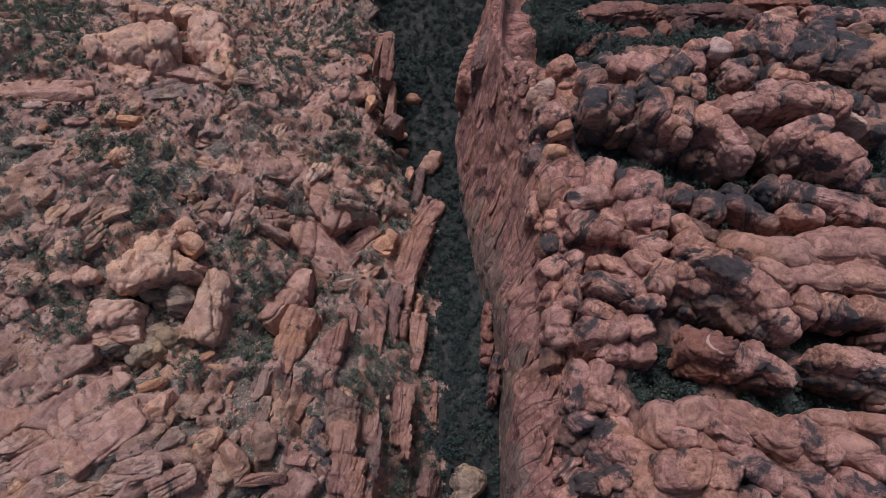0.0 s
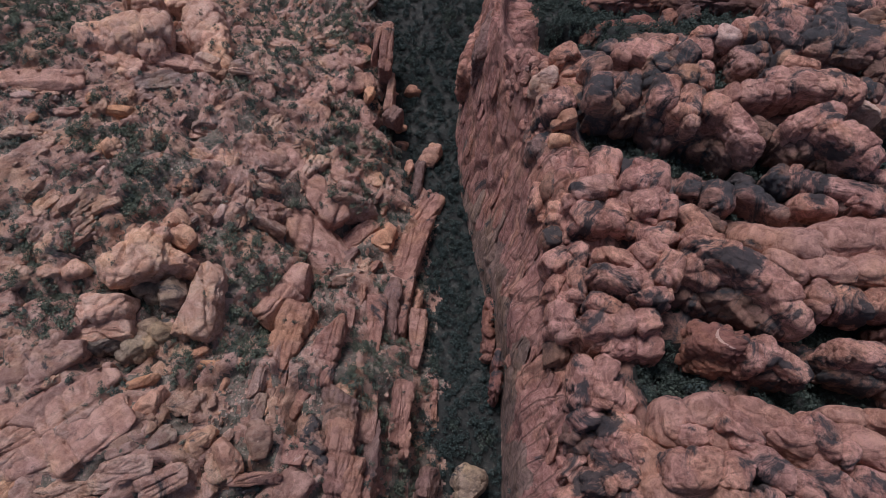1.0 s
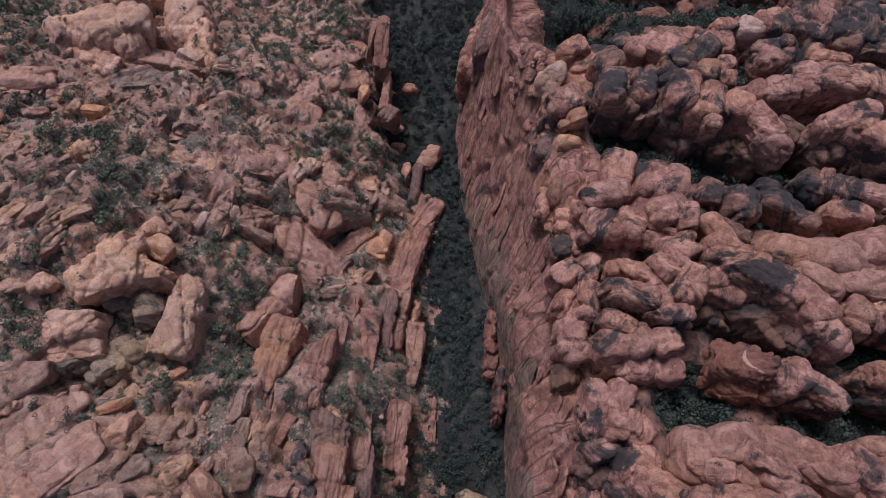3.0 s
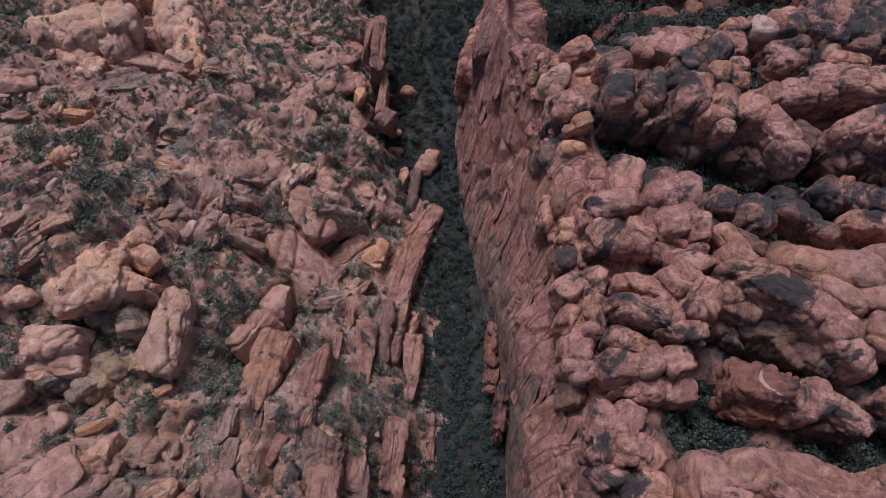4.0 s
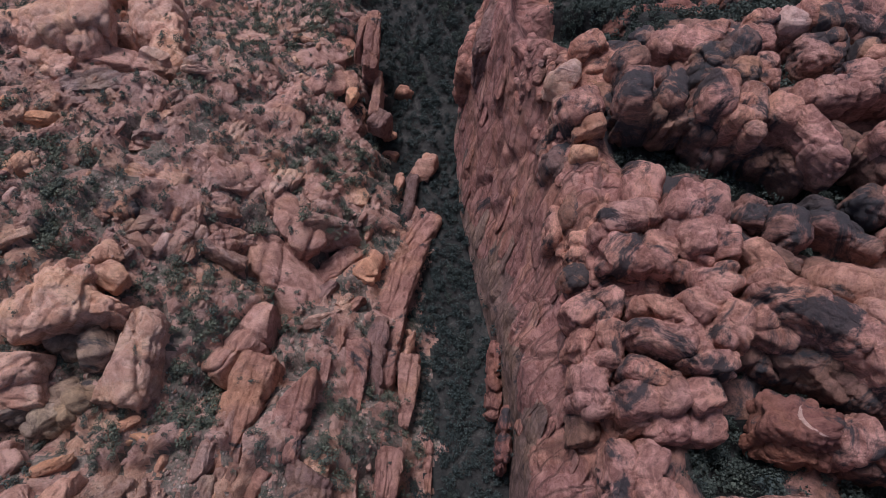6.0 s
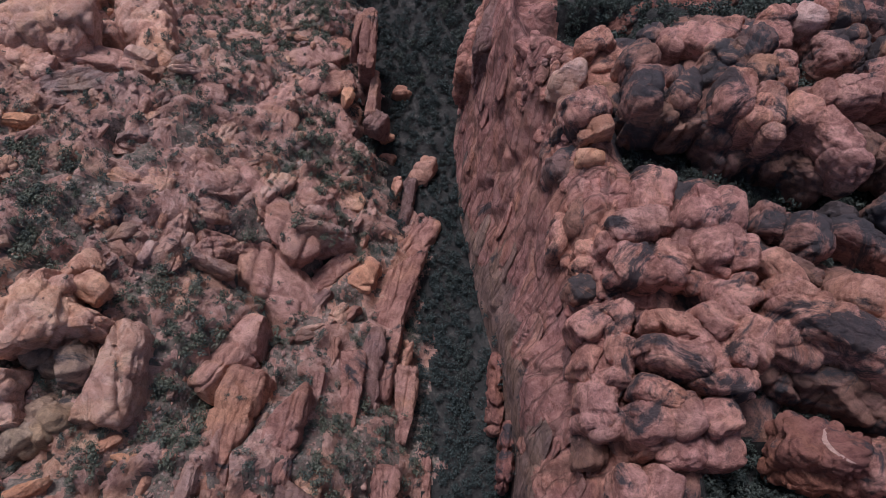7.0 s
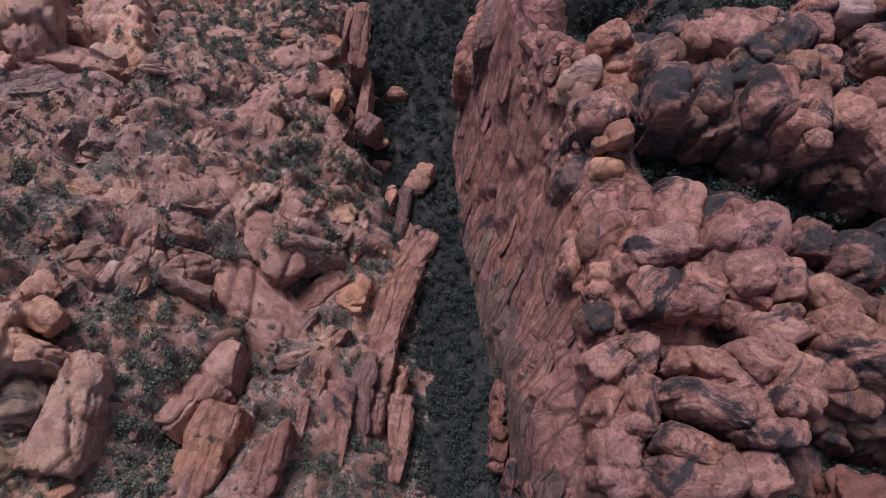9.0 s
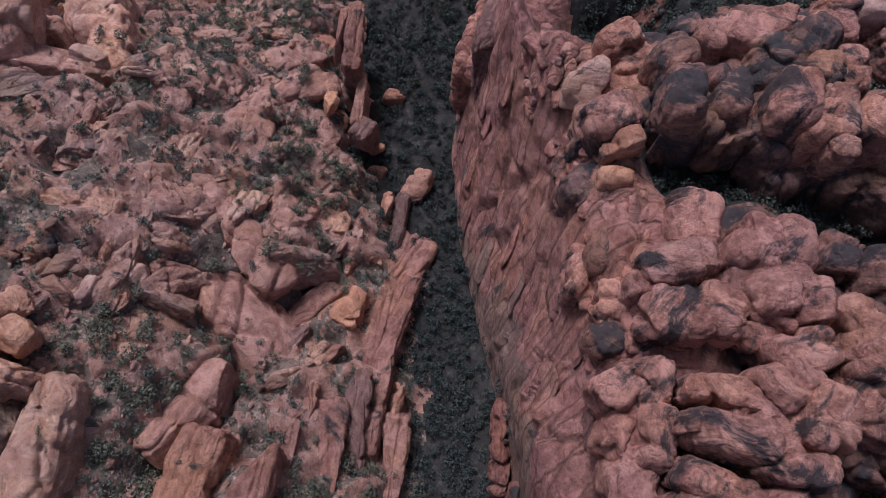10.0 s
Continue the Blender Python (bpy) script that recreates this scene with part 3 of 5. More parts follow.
begin("sandstone_outcrop", "lumpy pink sandstone outcrop beside a scrubby hollow")
rock("d", 24.8, 16.8, 38.0, 8.1, 6.9, 14.0, 70)
rock("d", 26.6, 6.8, 38.5, 9.1, 7.3, 14.0, -90)
rock("d", 21.6, 17.6, 42.8, 8.6, 3.9, 8.5, 85)
rock("d", 24.8, 19.1, 43.1, 5.7, 4.2, 8.8, 60)
rock("d", 24.8, 15.6, 42.8, 6.3, 4.9, 9.4, 0)
rock("d", 26.9, 14.7, 42.0, 5.3, 4.4, 8.9, 30)
rock("d", 22.1, 12.5, 41.8, 5.5, 3.7, 8.3, 20)
rock("x", 20.6, 11.1, 39.0, 4.9, 3.2, 8.0, 60)
rock("d", 26.6, 10.4, 42.1, 6.6, 5.3, 9.8, 0)
rock("d", 27.9, 7.5, 43.2, 6.3, 5.2, 9.7, -30)
rock("x", 22.7, 8.8, 37.9, 5.4, 4.6, 9.2, 50)
rock("d", 26.0, 3.8, 43.5, 6.3, 4.5, 9.0, 20)
rock("s", 30.5, 5.4, 42.3, 7.5, 7.0, 11.3, 60)
rock("d", 22.6, 3.4, 40.5, 5.5, 4.4, 9.0, 0)
rock("d", 20.0, 5.2, 39.0, 5.5, 3.3, 8.0, 60)
rock("d", 19.3, 1.5, 38.9, 5.1, 3.4, 8.1, 40)
rock("d", 28.6, 0.2, 43.3, 7.2, 4.9, 9.4, 0)
begin("sandstone_ridge", "long bright sandstone ridge, its flank stained and darkened for shade")
rock("d", 44.0, 36.3, 42.0, 12.8, 6.1, 18.0, -40)
rock("d", 50.3, 31.5, 42.0, 11.8, 5.7, 18.0, -45)
rock("d", 40.8, 43.0, 46.8, 6.4, 3.7, 8.4, -60)
rock("d", 41.6, 38.3, 47.5, 8.5, 5.6, 10.1, -42)
rock("d", 44.5, 36.1, 48.5, 8.4, 5.5, 10.0, -36)
rock("d", 39.6, 36.5, 45.8, 6.5, 4.9, 9.5, 80)
rock("d", 40.9, 33.9, 45.4, 6.3, 3.7, 8.3, -30)
rock("d", 47.8, 33.7, 48.5, 7.8, 5.5, 9.9, -44)
rock("d", 51.1, 30.7, 48.9, 7.5, 4.7, 9.2, -50)
rock("d", 52.8, 27.3, 48.7, 5.6, 4.0, 8.6, -50)
rock("d", 54.4, 25.4, 47.5, 3.2, 3.0, 8.0, 0)
# flank lobes: stain and the flank's shade together in one dark colour
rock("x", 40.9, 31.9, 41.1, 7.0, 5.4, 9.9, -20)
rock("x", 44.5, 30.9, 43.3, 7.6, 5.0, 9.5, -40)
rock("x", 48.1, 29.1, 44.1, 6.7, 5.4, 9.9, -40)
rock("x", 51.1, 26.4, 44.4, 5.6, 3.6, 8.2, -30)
begin("stained_outcrop", "dark red stained sandstone lobe with a pale crescent scar")
rock("r", 42.6, 23.7, 45.1, 9.4, 6.5, 10.8, -16)
rock("r", 42.2, 20.6, 42.4, 9.7, 3.6, 8.2, -18)
rock("d", 47.8, 21.4, 45.6, 6.1, 5.4, 9.8, 20)
rock("x", 50.3, 19.2, 42.7, 7.3, 4.1, 8.7, -20)
rock("d", 51.9, 19.5, 45.9, 7.8, 3.5, 8.1, -42)
begin("sandstone_outcrop", "broad smooth pink sandstone back with rounded feet")
rock("s", 60.1, 38.0, 43.5, 17.3, 7.1, 14.0, -8)
rock("s", 68.3, 38.3, 44.0, 12.1, 7.9, 14.0, 0)
rock("s", 51.8, 40.1, 45.5, 8.7, 5.6, 10.0, -20)
rock("s", 56.8, 38.3, 46.5, 10.7, 6.7, 11.1, -10)
rock("s", 64.3, 39.9, 46.9, 11.1, 6.9, 11.2, 5)
rock("s", 70.7, 39.7, 46.9, 8.9, 6.9, 11.2, 0)
rock("s", 53.7, 34.8, 47.8, 7.9, 3.8, 8.4, -35)
rock("s", 60.3, 34.2, 47.4, 10.5, 4.7, 9.2, -12)
rock("s", 67.9, 34.0, 47.1, 9.7, 5.4, 9.8, -10)
rock("d", 58.2, 29.6, 46.5, 6.2, 5.5, 9.9, 50)
rock("d", 63.5, 28.9, 46.8, 6.9, 4.9, 9.4, -12)
rock("d", 68.4, 28.9, 47.2, 6.6, 4.1, 8.7, -20)
rock("r", 70.4, 25.1, 44.4, 4.9, 4.6, 9.2, 0)
begin("sandstone_outcrop", "rounded pink sandstone hump beside dark scrub")
rock("d", 60.6, 21.3, 44.8, 4.8, 3.7, 8.3, 20)
rock("d", 63.2, 20.8, 47.0, 9.9, 4.5, 9.0, -12)
rock("d", 66.5, 19.4, 46.7, 6.7, 5.1, 9.6, -20)
rock("x", 66.4, 17.1, 44.6, 7.6, 4.3, 8.9, -30)
rock("x", 62.8, 18.8, 43.3, 7.8, 3.7, 8.3, -12)
rock("d", 68.5, 15.4, 43.8, 4.5, 3.7, 8.4, -90)
begin("sandstone_outcrop", "large smooth pink sandstone outcrop with hollowed lobes")
rock("s", 40.7, 8.9, 42.0, 14.8, 7.2, 16.0, -10)
rock("s", 52.4, 7.3, 43.0, 13.8, 7.0, 16.0, -30)
rock("d", 37.8, 3.4, 43.0, 12.1, 5.4, 16.0, 0)
rock("s", 34.0, 11.4, 44.7, 8.2, 6.2, 10.6, 80)
rock("s", 38.4, 12.7, 46.5, 8.1, 5.5, 9.9, 10)
rock("d", 41.5, 9.9, 48.6, 7.3, 4.2, 8.8, -52)
rock("s", 45.5, 11.7, 47.8, 10.1, 4.9, 9.4, -24)
rock("s", 49.0, 9.3, 48.2, 8.2, 5.2, 9.6, -30)
rock("d", 35.9, 9.2, 46.9, 5.5, 3.6, 8.3, -10)
rock("d", 35.6, 4.6, 48.4, 10.2, 5.8, 10.2, 0)
rock("d", 40.0, 4.2, 49.0, 5.8, 4.6, 9.1, 62)
rock("d", 45.2, 4.6, 49.0, 8.9, 4.4, 9.0, -36)
rock("d", 53.5, 8.5, 48.9, 9.2, 4.6, 9.2, -46)
rock("d", 49.7, 2.4, 48.6, 5.5, 4.2, 8.8, -20)
rock("d", 53.0, 2.7, 49.1, 6.9, 4.2, 8.8, -42)
rock("s", 59.4, 7.8, 47.8, 9.3, 5.0, 9.5, -26)
rock("d", 62.2, 5.2, 48.2, 7.0, 4.0, 8.6, -30)
rock("s", 58.3, 12.0, 46.5, 7.4, 3.2, 8.0, -6)
rock("s", 64.1, 11.4, 46.9, 7.3, 3.6, 8.3, -6)
rock("s", 30.9, 1.7, 45.2, 7.1, 5.2, 9.6, 20)
rock("d", 39.6, 0.5, 49.0, 6.9, 3.4, 8.1, -20)
rock("d", 45.2, 0.2, 48.8, 6.8, 3.9, 8.5, -20)
rock("d", 59.0, 2.0, 48.4, 7.7, 4.7, 9.2, -30)
begin("sandstone_outcrop", "crest of pink and black-varnished sandstone knobs")
rock("x", 42.2, 73.7, 40.5, 12.9, 9.1, 16.0, 60)
rock("x", 45.9, 67.0, 41.0, 10.6, 7.9, 16.0, -30)
rock("d", 42.1, 80.2, 40.5, 15.4, 4.2, 12.0, 5)
rock("d", 23.6, 72.3, 39.0, 11.2, 7.2, 12.0, 75)
rock("v", 31.1, 70.1, 41.0, 10.7, 8.0, 16.0, 0)
rock("d", 23.0, 78.5, 43.6, 5.7, 4.3, 8.9, 30)
rock("p", 19.1, 73.8, 43.3, 5.8, 4.9, 9.4, 60)
rock("d", 24.8, 76.6, 41.5, 6.0, 4.3, 8.9, 20)
rock("d", 20.9, 67.6, 43.6, 6.7, 5.4, 9.8, 20)
rock("v", 18.8, 69.0, 40.8, 7.5, 3.8, 8.5, 80)
rock("v", 23.9, 70.8, 40.8, 6.9, 6.0, 10.4, 80)
rock("o", 22.1, 64.2, 44.5, 5.4, 3.1, 8.0, 20)
rock("v", 19.8, 62.2, 37.8, 8.3, 5.9, 10.4, 20)
rock("o", 21.1, 61.4, 41.7, 4.5, 3.9, 8.5, 0)
rock("d", 16.1, 78.6, 35.9, 7.4, 3.6, 8.3, 10)
rock("v", 31.8, 81.4, 41.6, 4.3, 4.2, 8.8, 0)
rock("v", 28.0, 74.2, 45.8, 5.7, 4.8, 9.3, 40)
rock("v", 27.6, 68.0, 47.7, 7.5, 5.0, 9.5, 85)
rock("v", 33.0, 68.5, 46.9, 6.8, 4.7, 9.2, 85)
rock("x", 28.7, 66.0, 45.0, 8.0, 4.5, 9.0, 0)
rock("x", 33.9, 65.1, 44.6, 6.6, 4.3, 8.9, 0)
begin("sandstone_outcrop", "black-varnished sandstone knobs around a pink crest")
rock("d", 33.9, 78.9, 43.1, 4.3, 4.2, 8.8, -30)
rock("d", 37.9, 79.0, 43.4, 8.2, 4.7, 9.3, -18)
rock("d", 41.8, 80.6, 43.5, 7.0, 4.5, 9.1, 10)
rock("v", 40.4, 75.5, 44.4, 6.0, 5.7, 10.1, 20)
rock("v", 44.5, 76.9, 45.1, 6.8, 5.3, 9.7, 40)
rock("d", 47.9, 79.2, 43.7, 5.9, 5.1, 9.6, 0)
rock("v", 44.3, 72.3, 45.5, 5.7, 4.4, 8.9, 70)
rock("d", 47.4, 72.3, 45.8, 6.5, 3.7, 8.4, 82)
rock("d", 38.6, 66.3, 48.8, 7.4, 4.9, 9.5, 74)
rock("d", 41.2, 64.0, 47.6, 6.0, 5.3, 9.8, 0)
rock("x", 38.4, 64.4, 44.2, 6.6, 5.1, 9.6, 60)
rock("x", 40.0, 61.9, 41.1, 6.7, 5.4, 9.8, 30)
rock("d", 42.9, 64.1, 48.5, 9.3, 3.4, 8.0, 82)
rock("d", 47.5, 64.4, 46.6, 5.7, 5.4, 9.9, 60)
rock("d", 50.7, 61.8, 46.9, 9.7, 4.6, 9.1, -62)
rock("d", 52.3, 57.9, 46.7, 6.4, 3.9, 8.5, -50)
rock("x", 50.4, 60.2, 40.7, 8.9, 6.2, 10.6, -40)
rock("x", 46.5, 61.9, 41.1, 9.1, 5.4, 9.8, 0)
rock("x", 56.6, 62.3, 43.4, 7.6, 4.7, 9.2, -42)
begin("sandstone_outcrop", "tilted sandstone block with parallel joints")
rock("x", 66.8, 58.4, 42.0, 13.9, 6.6, 18.0, -25)
rock("d", 63.5, 61.0, 49.1, 11.4, 4.3, 8.8, 18)
rock("d", 66.9, 56.4, 50.1, 11.3, 5.3, 9.8, -40)
rock("x", 64.5, 58.6, 44.8, 11.3, 5.0, 9.5, 20)
rock("d", 69.5, 53.9, 49.3, 6.5, 4.9, 9.4, -52)
rock("x", 68.9, 55.0, 43.9, 10.7, 4.6, 9.1, -8)
rock("x", 60.8, 60.1, 44.2, 6.9, 5.0, 9.5, 10)
begin("sandstone_outcrop", "long layered sandstone whaleback")
rock("x", 65.2, 69.8, 43.0, 18.4, 4.9, 14.0, -6)
rock("d", 65.1, 69.3, 47.1, 17.5, 5.3, 9.7, -8)
rock("d", 55.6, 67.8, 46.9, 11.9, 4.6, 9.2, 5)
rock("d", 70.2, 68.4, 47.0, 8.9, 5.6, 10.1, -36)
rock("x", 67.1, 68.1, 44.1, 15.2, 4.1, 8.7, -8)
rock("p", 74.0, 65.6, 46.0, 8.4, 2.4, 8.0, -44)
rock("v", 62.6, 75.9, 46.0, 3.7, 3.4, 8.0, 0)
rock("d", 64.9, 74.0, 46.5, 7.1, 2.7, 8.0, -15)
rock("x", 76.4, 69.0, 43.8, 6.1, 6.0, 10.4, 60)
rock("v", 79.1, 64.8, 43.6, 7.1, 4.3, 8.9, -10)
begin("sandstone_outcrop", "grey sandstone spur and low humps")
rock("d", 57.7, 82.9, 40.0, 10.4, 8.5, 12.0, 0)
rock("p", 54.0, 82.9, 43.8, 5.3, 5.0, 9.5, 0)
rock("d", 58.1, 84.0, 43.7, 8.5, 5.0, 9.5, 10)
rock("v", 58.9, 82.4, 45.1, 4.3, 4.2, 8.8, -90)
rock("d", 58.1, 77.7, 42.6, 8.2, 6.4, 10.8, 0)
rock("v", 59.2, 79.0, 45.0, 3.6, 3.2, 8.0, 0)
rock("d", 50.2, 83.1, 43.9, 6.0, 3.5, 8.1, 10)
begin("sandstone_outcrop", "pink sandstone tower half coated with black varnish")
rock("x", 69.9, 86.8, 38.5, 13.7, 11.8, 14.0, 70)
rock("v", 81.3, 85.8, 38.0, 14.8, 9.7, 14.0, 0)
rock("d", 66.9, 85.8, 41.3, 11.2, 9.2, 13.3, 60)
rock("d", 67.1, 91.2, 42.7, 9.9, 4.0, 8.6, 15)
rock("v", 71.3, 83.5, 41.7, 10.3, 7.2, 11.5, 85)
rock("v", 75.7, 86.2, 42.5, 12.6, 5.5, 10.0, 85)
rock("v", 79.4, 84.4, 42.0, 9.7, 5.5, 10.0, 80)
rock("d", 75.9, 91.8, 42.4, 6.6, 4.7, 9.3, 10)
rock("o", 82.9, 87.5, 43.8, 6.1, 3.8, 8.4, 20)
rock("v", 81.4, 82.1, 42.1, 9.2, 6.5, 10.9, 70)
rock("d", 82.2, 92.1, 41.3, 7.8, 5.0, 9.5, -10)
rock("v", 85.0, 82.8, 42.5, 8.5, 6.8, 11.1, 60)
rock("d", 88.1, 92.4, 41.2, 6.7, 5.0, 9.5, 0)
rock("x", 78.2, 79.8, 41.3, 10.7, 4.8, 9.3, 0)
rock("x", 84.7, 76.8, 40.6, 8.5, 6.5, 10.9, 0)
# the dark tone of these lobes holds the shade behind the crest
begin("red_outcrop", "layered red sandstone outcrop with shade put into its dark colour")
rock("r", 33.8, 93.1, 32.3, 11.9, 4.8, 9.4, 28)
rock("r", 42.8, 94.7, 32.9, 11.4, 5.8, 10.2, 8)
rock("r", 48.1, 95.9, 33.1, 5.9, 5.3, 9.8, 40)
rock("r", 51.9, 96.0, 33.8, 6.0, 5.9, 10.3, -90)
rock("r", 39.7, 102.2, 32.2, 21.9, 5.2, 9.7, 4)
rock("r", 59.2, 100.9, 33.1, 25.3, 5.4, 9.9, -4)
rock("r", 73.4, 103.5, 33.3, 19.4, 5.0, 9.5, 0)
rock("v", 23.1, 101.3, 23.9, 19.1, 8.0, 12.2, 70)
rock("v", 29.5, 107.5, 22.7, 11.7, 8.5, 12.6, 60)
begin("grey_outcrop", "low grey-black sandstone knobs in a scrubby hollow")
rock("v", 47.0, 48.8, 43.5, 6.5, 5.4, 9.9, 80)
rock("v", 43.4, 51.6, 41.2, 5.7, 5.2, 9.7, 60)
rock("v", 53.4, 49.1, 43.1, 7.7, 4.1, 8.7, -40)
rock("v", 51.9, 52.0, 43.0, 4.5, 3.2, 8.0, -30)
rock("v", 56.0, 46.7, 43.0, 6.9, 3.1, 8.0, -30)
rock("x", 44.9, 44.3, 42.9, 6.3, 3.5, 8.1, -30)
begin("sandstone_outcrop", "low pink and grey sandstone ledges beside scrub")
rock("x", 58.1, 51.6, 44.5, 5.6, 4.5, 9.0, -50)
rock("d", 60.6, 50.9, 45.5, 6.3, 4.4, 9.0, -50)
rock("x", 63.8, 50.7, 45.2, 6.9, 4.1, 8.7, -10)
rock("d", 67.7, 48.7, 46.3, 12.2, 3.8, 8.4, -12)
rock("d", 61.9, 46.4, 45.3, 7.5, 3.8, 8.4, -12)
rock("d", 72.0, 45.7, 46.7, 10.7, 4.0, 8.6, -12)
rock("x", 68.9, 46.2, 44.0, 12.3, 2.9, 8.0, -8)
rock("x", 75.2, 50.0, 45.4, 9.1, 3.5, 8.1, -15)
rock("d", 72.3, 51.5, 46.0, 5.7, 2.9, 8.0, -30)
end()
# slabs of the cliff
rock("k", 13.0, 101.4, 25.6, 26.7, 6.2, 16.8, 69)
rock("k", 9.6, 102.9, 15.6, 22.0, 6.5, 16.8, 68)
# the towers above the hillside
rock("q", -66.2, 92.8, 29.5, 16.3, 11.1, 18.0, 30)
rock("q", -72.1, 90.7, 31.5, 8.9, 8.3, 14.0, 20)
rock("q", -63.7, 93.3, 28.0, 15.2, 6.5, 16.0, -82)
rock("q", -75.8, 89.9, 33.0, 7.8, 7.7, 12.0, 40)
rock("v", -77.7, 88.1, 30.0, 12.4, 6.2, 10.0, 0)
rock("o", -74.8, 85.8, 33.0, 7.6, 3.0, 6.0, 15)
rock("q", -68.1, 86.1, 31.0, 12.5, 6.6, 10.0, -28)
rock("q", -67.5, 83.4, 30.5, 9.5, 5.5, 8.0, 10)
rock("q", -71.2, 110.2, 23.0, 9.1, 7.1, 12.0, 10)
rock("q", -57.9, 106.0, 18.0, 16.7, 9.9, 16.0, -78)
rock("q", -53.2, 98.3, 19.5, 16.7, 7.6, 14.0, -74)
rock("q", -64.3, 114.9, 16.0, 11.1, 5.2, 12.0, 0)
rock("q", -60.9, 97.5, 25.0, 5.9, 5.1, 8.0, 0)
rock("y", -57.9, 88.5, 27.8, 14.0, 8.0, 7.0, 5)
rock("p", -52.3, 90.6, 28.0, 5.8, 3.4, 6.0, -4)
rock("t", -51.0, 89.0, 26.4, 6.0, 5.1, 5.0, 80)
rock("t", -58.6, 82.8, 32.1, 12.6, 4.5, 4.0, 20)
rock("p", -59.3, 81.7, 30.0, 6.6, 4.2, 4.0, 15)
rock("p", -60.9, 77.9, 31.5, 5.7, 3.3, 3.0, 0)
rock("t", -53.9, 82.2, 30.0, 7.0, 4.9, 4.0, 70)
rock("p", -86.4, 86.6, 36.0, 14.7, 1.9, 4.0, 14)
rock("y", -80.9, 78.1, 38.2, 18.5, 4.6, 4.0, 10)
rock("p", -83.9, 76.4, 36.5, 5.7, 2.4, 3.0, 8)
rock("t", -86.8, 78.9, 38.9, 8.9, 3.0, 4.0, 20)
# the band of orange rocks down the slope
rock("o", -48.7, 71.6, 25.6, 8.8, 5.0, 6.0, -8)
rock("t", -50.6, 65.4, 29.8, 9.1, 4.6, 5.7, -10)
rock("t", -44.9, 64.0, 27.1, 8.6, 6.5, 7.2, 82)
rock("t", -41.2, 65.8, 25.2, 10.3, 4.8, 5.8, 86)
rock("t", -41.2, 59.5, 25.8, 8.6, 5.0, 6.0, 80)
rock("p", -40.8, 57.1, 24.9, 3.5, 3.5, 4.8, -90)
rock("t", -47.4, 58.8, 28.7, 6.6, 5.2, 6.1, 60)
rock("o", -47.7, 55.7, 30.3, 7.1, 3.9, 5.1, 20)
rock("v", -51.6, 58.1, 31.2, 8.4, 3.6, 4.9, 10)
rock("o", -58.7, 67.6, 32.9, 3.6, 3.4, 4.7, 0)
rock("o", -63.6, 63.8, 36.9, 4.5, 3.8, 5.0, 80)
rock("o", -66.0, 74.7, 32.7, 7.4, 2.7, 4.2, -10)
rock("t", -49.9, 78.1, 27.6, 9.5, 5.5, 6.4, 84)
rock("t", -50.2, 73.8, 28.2, 9.1, 3.2, 4.6, -14)
rock("t", -43.7, 54.3, 27.4, 7.5, 4.3, 5.4, 60)
rock("o", -50.7, 49.9, 33.1, 6.8, 4.2, 5.4, 40)
rock("o", -48.2, 46.1, 34.0, 5.3, 4.9, 5.9, 45)
rock("v", -51.7, 58.6, 31.4, 6.4, 3.1, 4.5, 0)
# the cluster of round boulders
rock("q", -55.4, 40.9, 34.5, 12.5, 9.5, 13.0, 45)
rock("q", -53.9, 44.9, 35.5, 7.5, 3.6, 9.0, 52)
rock("q", -52.1, 45.5, 35.0, 5.2, 4.1, 8.0, 40)
rock("q", -49.3, 41.2, 33.0, 8.4, 5.5, 10.0, 10)
rock("q", -45.1, 33.8, 28.5, 17.1, 8.4, 13.0, 86)
rock("g", -49.6, 35.2, 31.0, 7.7, 6.9, 10.0, 60)
rock("g", -54.4, 36.7, 30.5, 5.7, 5.5, 9.0, 0)
rock("q", -59.8, 32.4, 33.0, 9.7, 6.9, 12.0, 20)
rock("q", -59.9, 28.3, 32.0, 10.8, 5.9, 12.0, 10)
rock("g", -61.5, 26.4, 31.0, 10.9, 3.9, 10.0, 0)
rock("g", -51.8, 28.9, 30.5, 7.5, 7.0, 11.0, 60)
rock("g", -54.1, 26.2, 29.0, 9.9, 5.2, 10.0, 10)
rock("q", -65.3, 39.0, 36.5, 4.6, 3.1, 5.0, 20)
rock("q", -69.3, 38.2, 37.5, 4.3, 3.0, 5.0, 20)
rock("t", -66.5, 29.3, 33.9, 9.1, 8.2, 8.0, 60)
rock("t", -76.1, 37.0, 36.9, 7.9, 5.4, 6.3, 40)
rock("t", -70.7, 42.4, 37.1, 8.0, 4.9, 5.9, 45)
# slanting slabs below them
rock("y", -69.5, 20.8, 36.8, 20.0, 7.1, 5.0, 40)
rock("y", -71.0, 14.9, 36.8, 15.9, 5.0, 5.0, 45)
rock("y", -60.8, 16.3, 35.3, 15.0, 4.8, 5.0, 45)
rock("y", -65.2, 14.5, 36.4, 12.3, 4.3, 4.0, 45)
rock("y", -62.4, 9.0, 36.1, 15.7, 6.2, 5.0, 30)
rock("y", -56.2, 10.6, 36.7, 14.5, 7.4, 4.0, 40)
rock("o", -50.8, 10.9, 35.0, 10.6, 5.0, 6.0, 50)
rock("o", -48.8, 15.7, 34.5, 6.7, 3.5, 5.0, 50)
rock("o", -53.7, 14.0, 35.0, 5.2, 2.9, 4.0, 40)
rock("t", -62.9, 5.4, 35.7, 9.6, 4.6, 5.0, 10)
rock("t", -70.1, 10.6, 36.5, 8.5, 6.2, 5.0, 30)
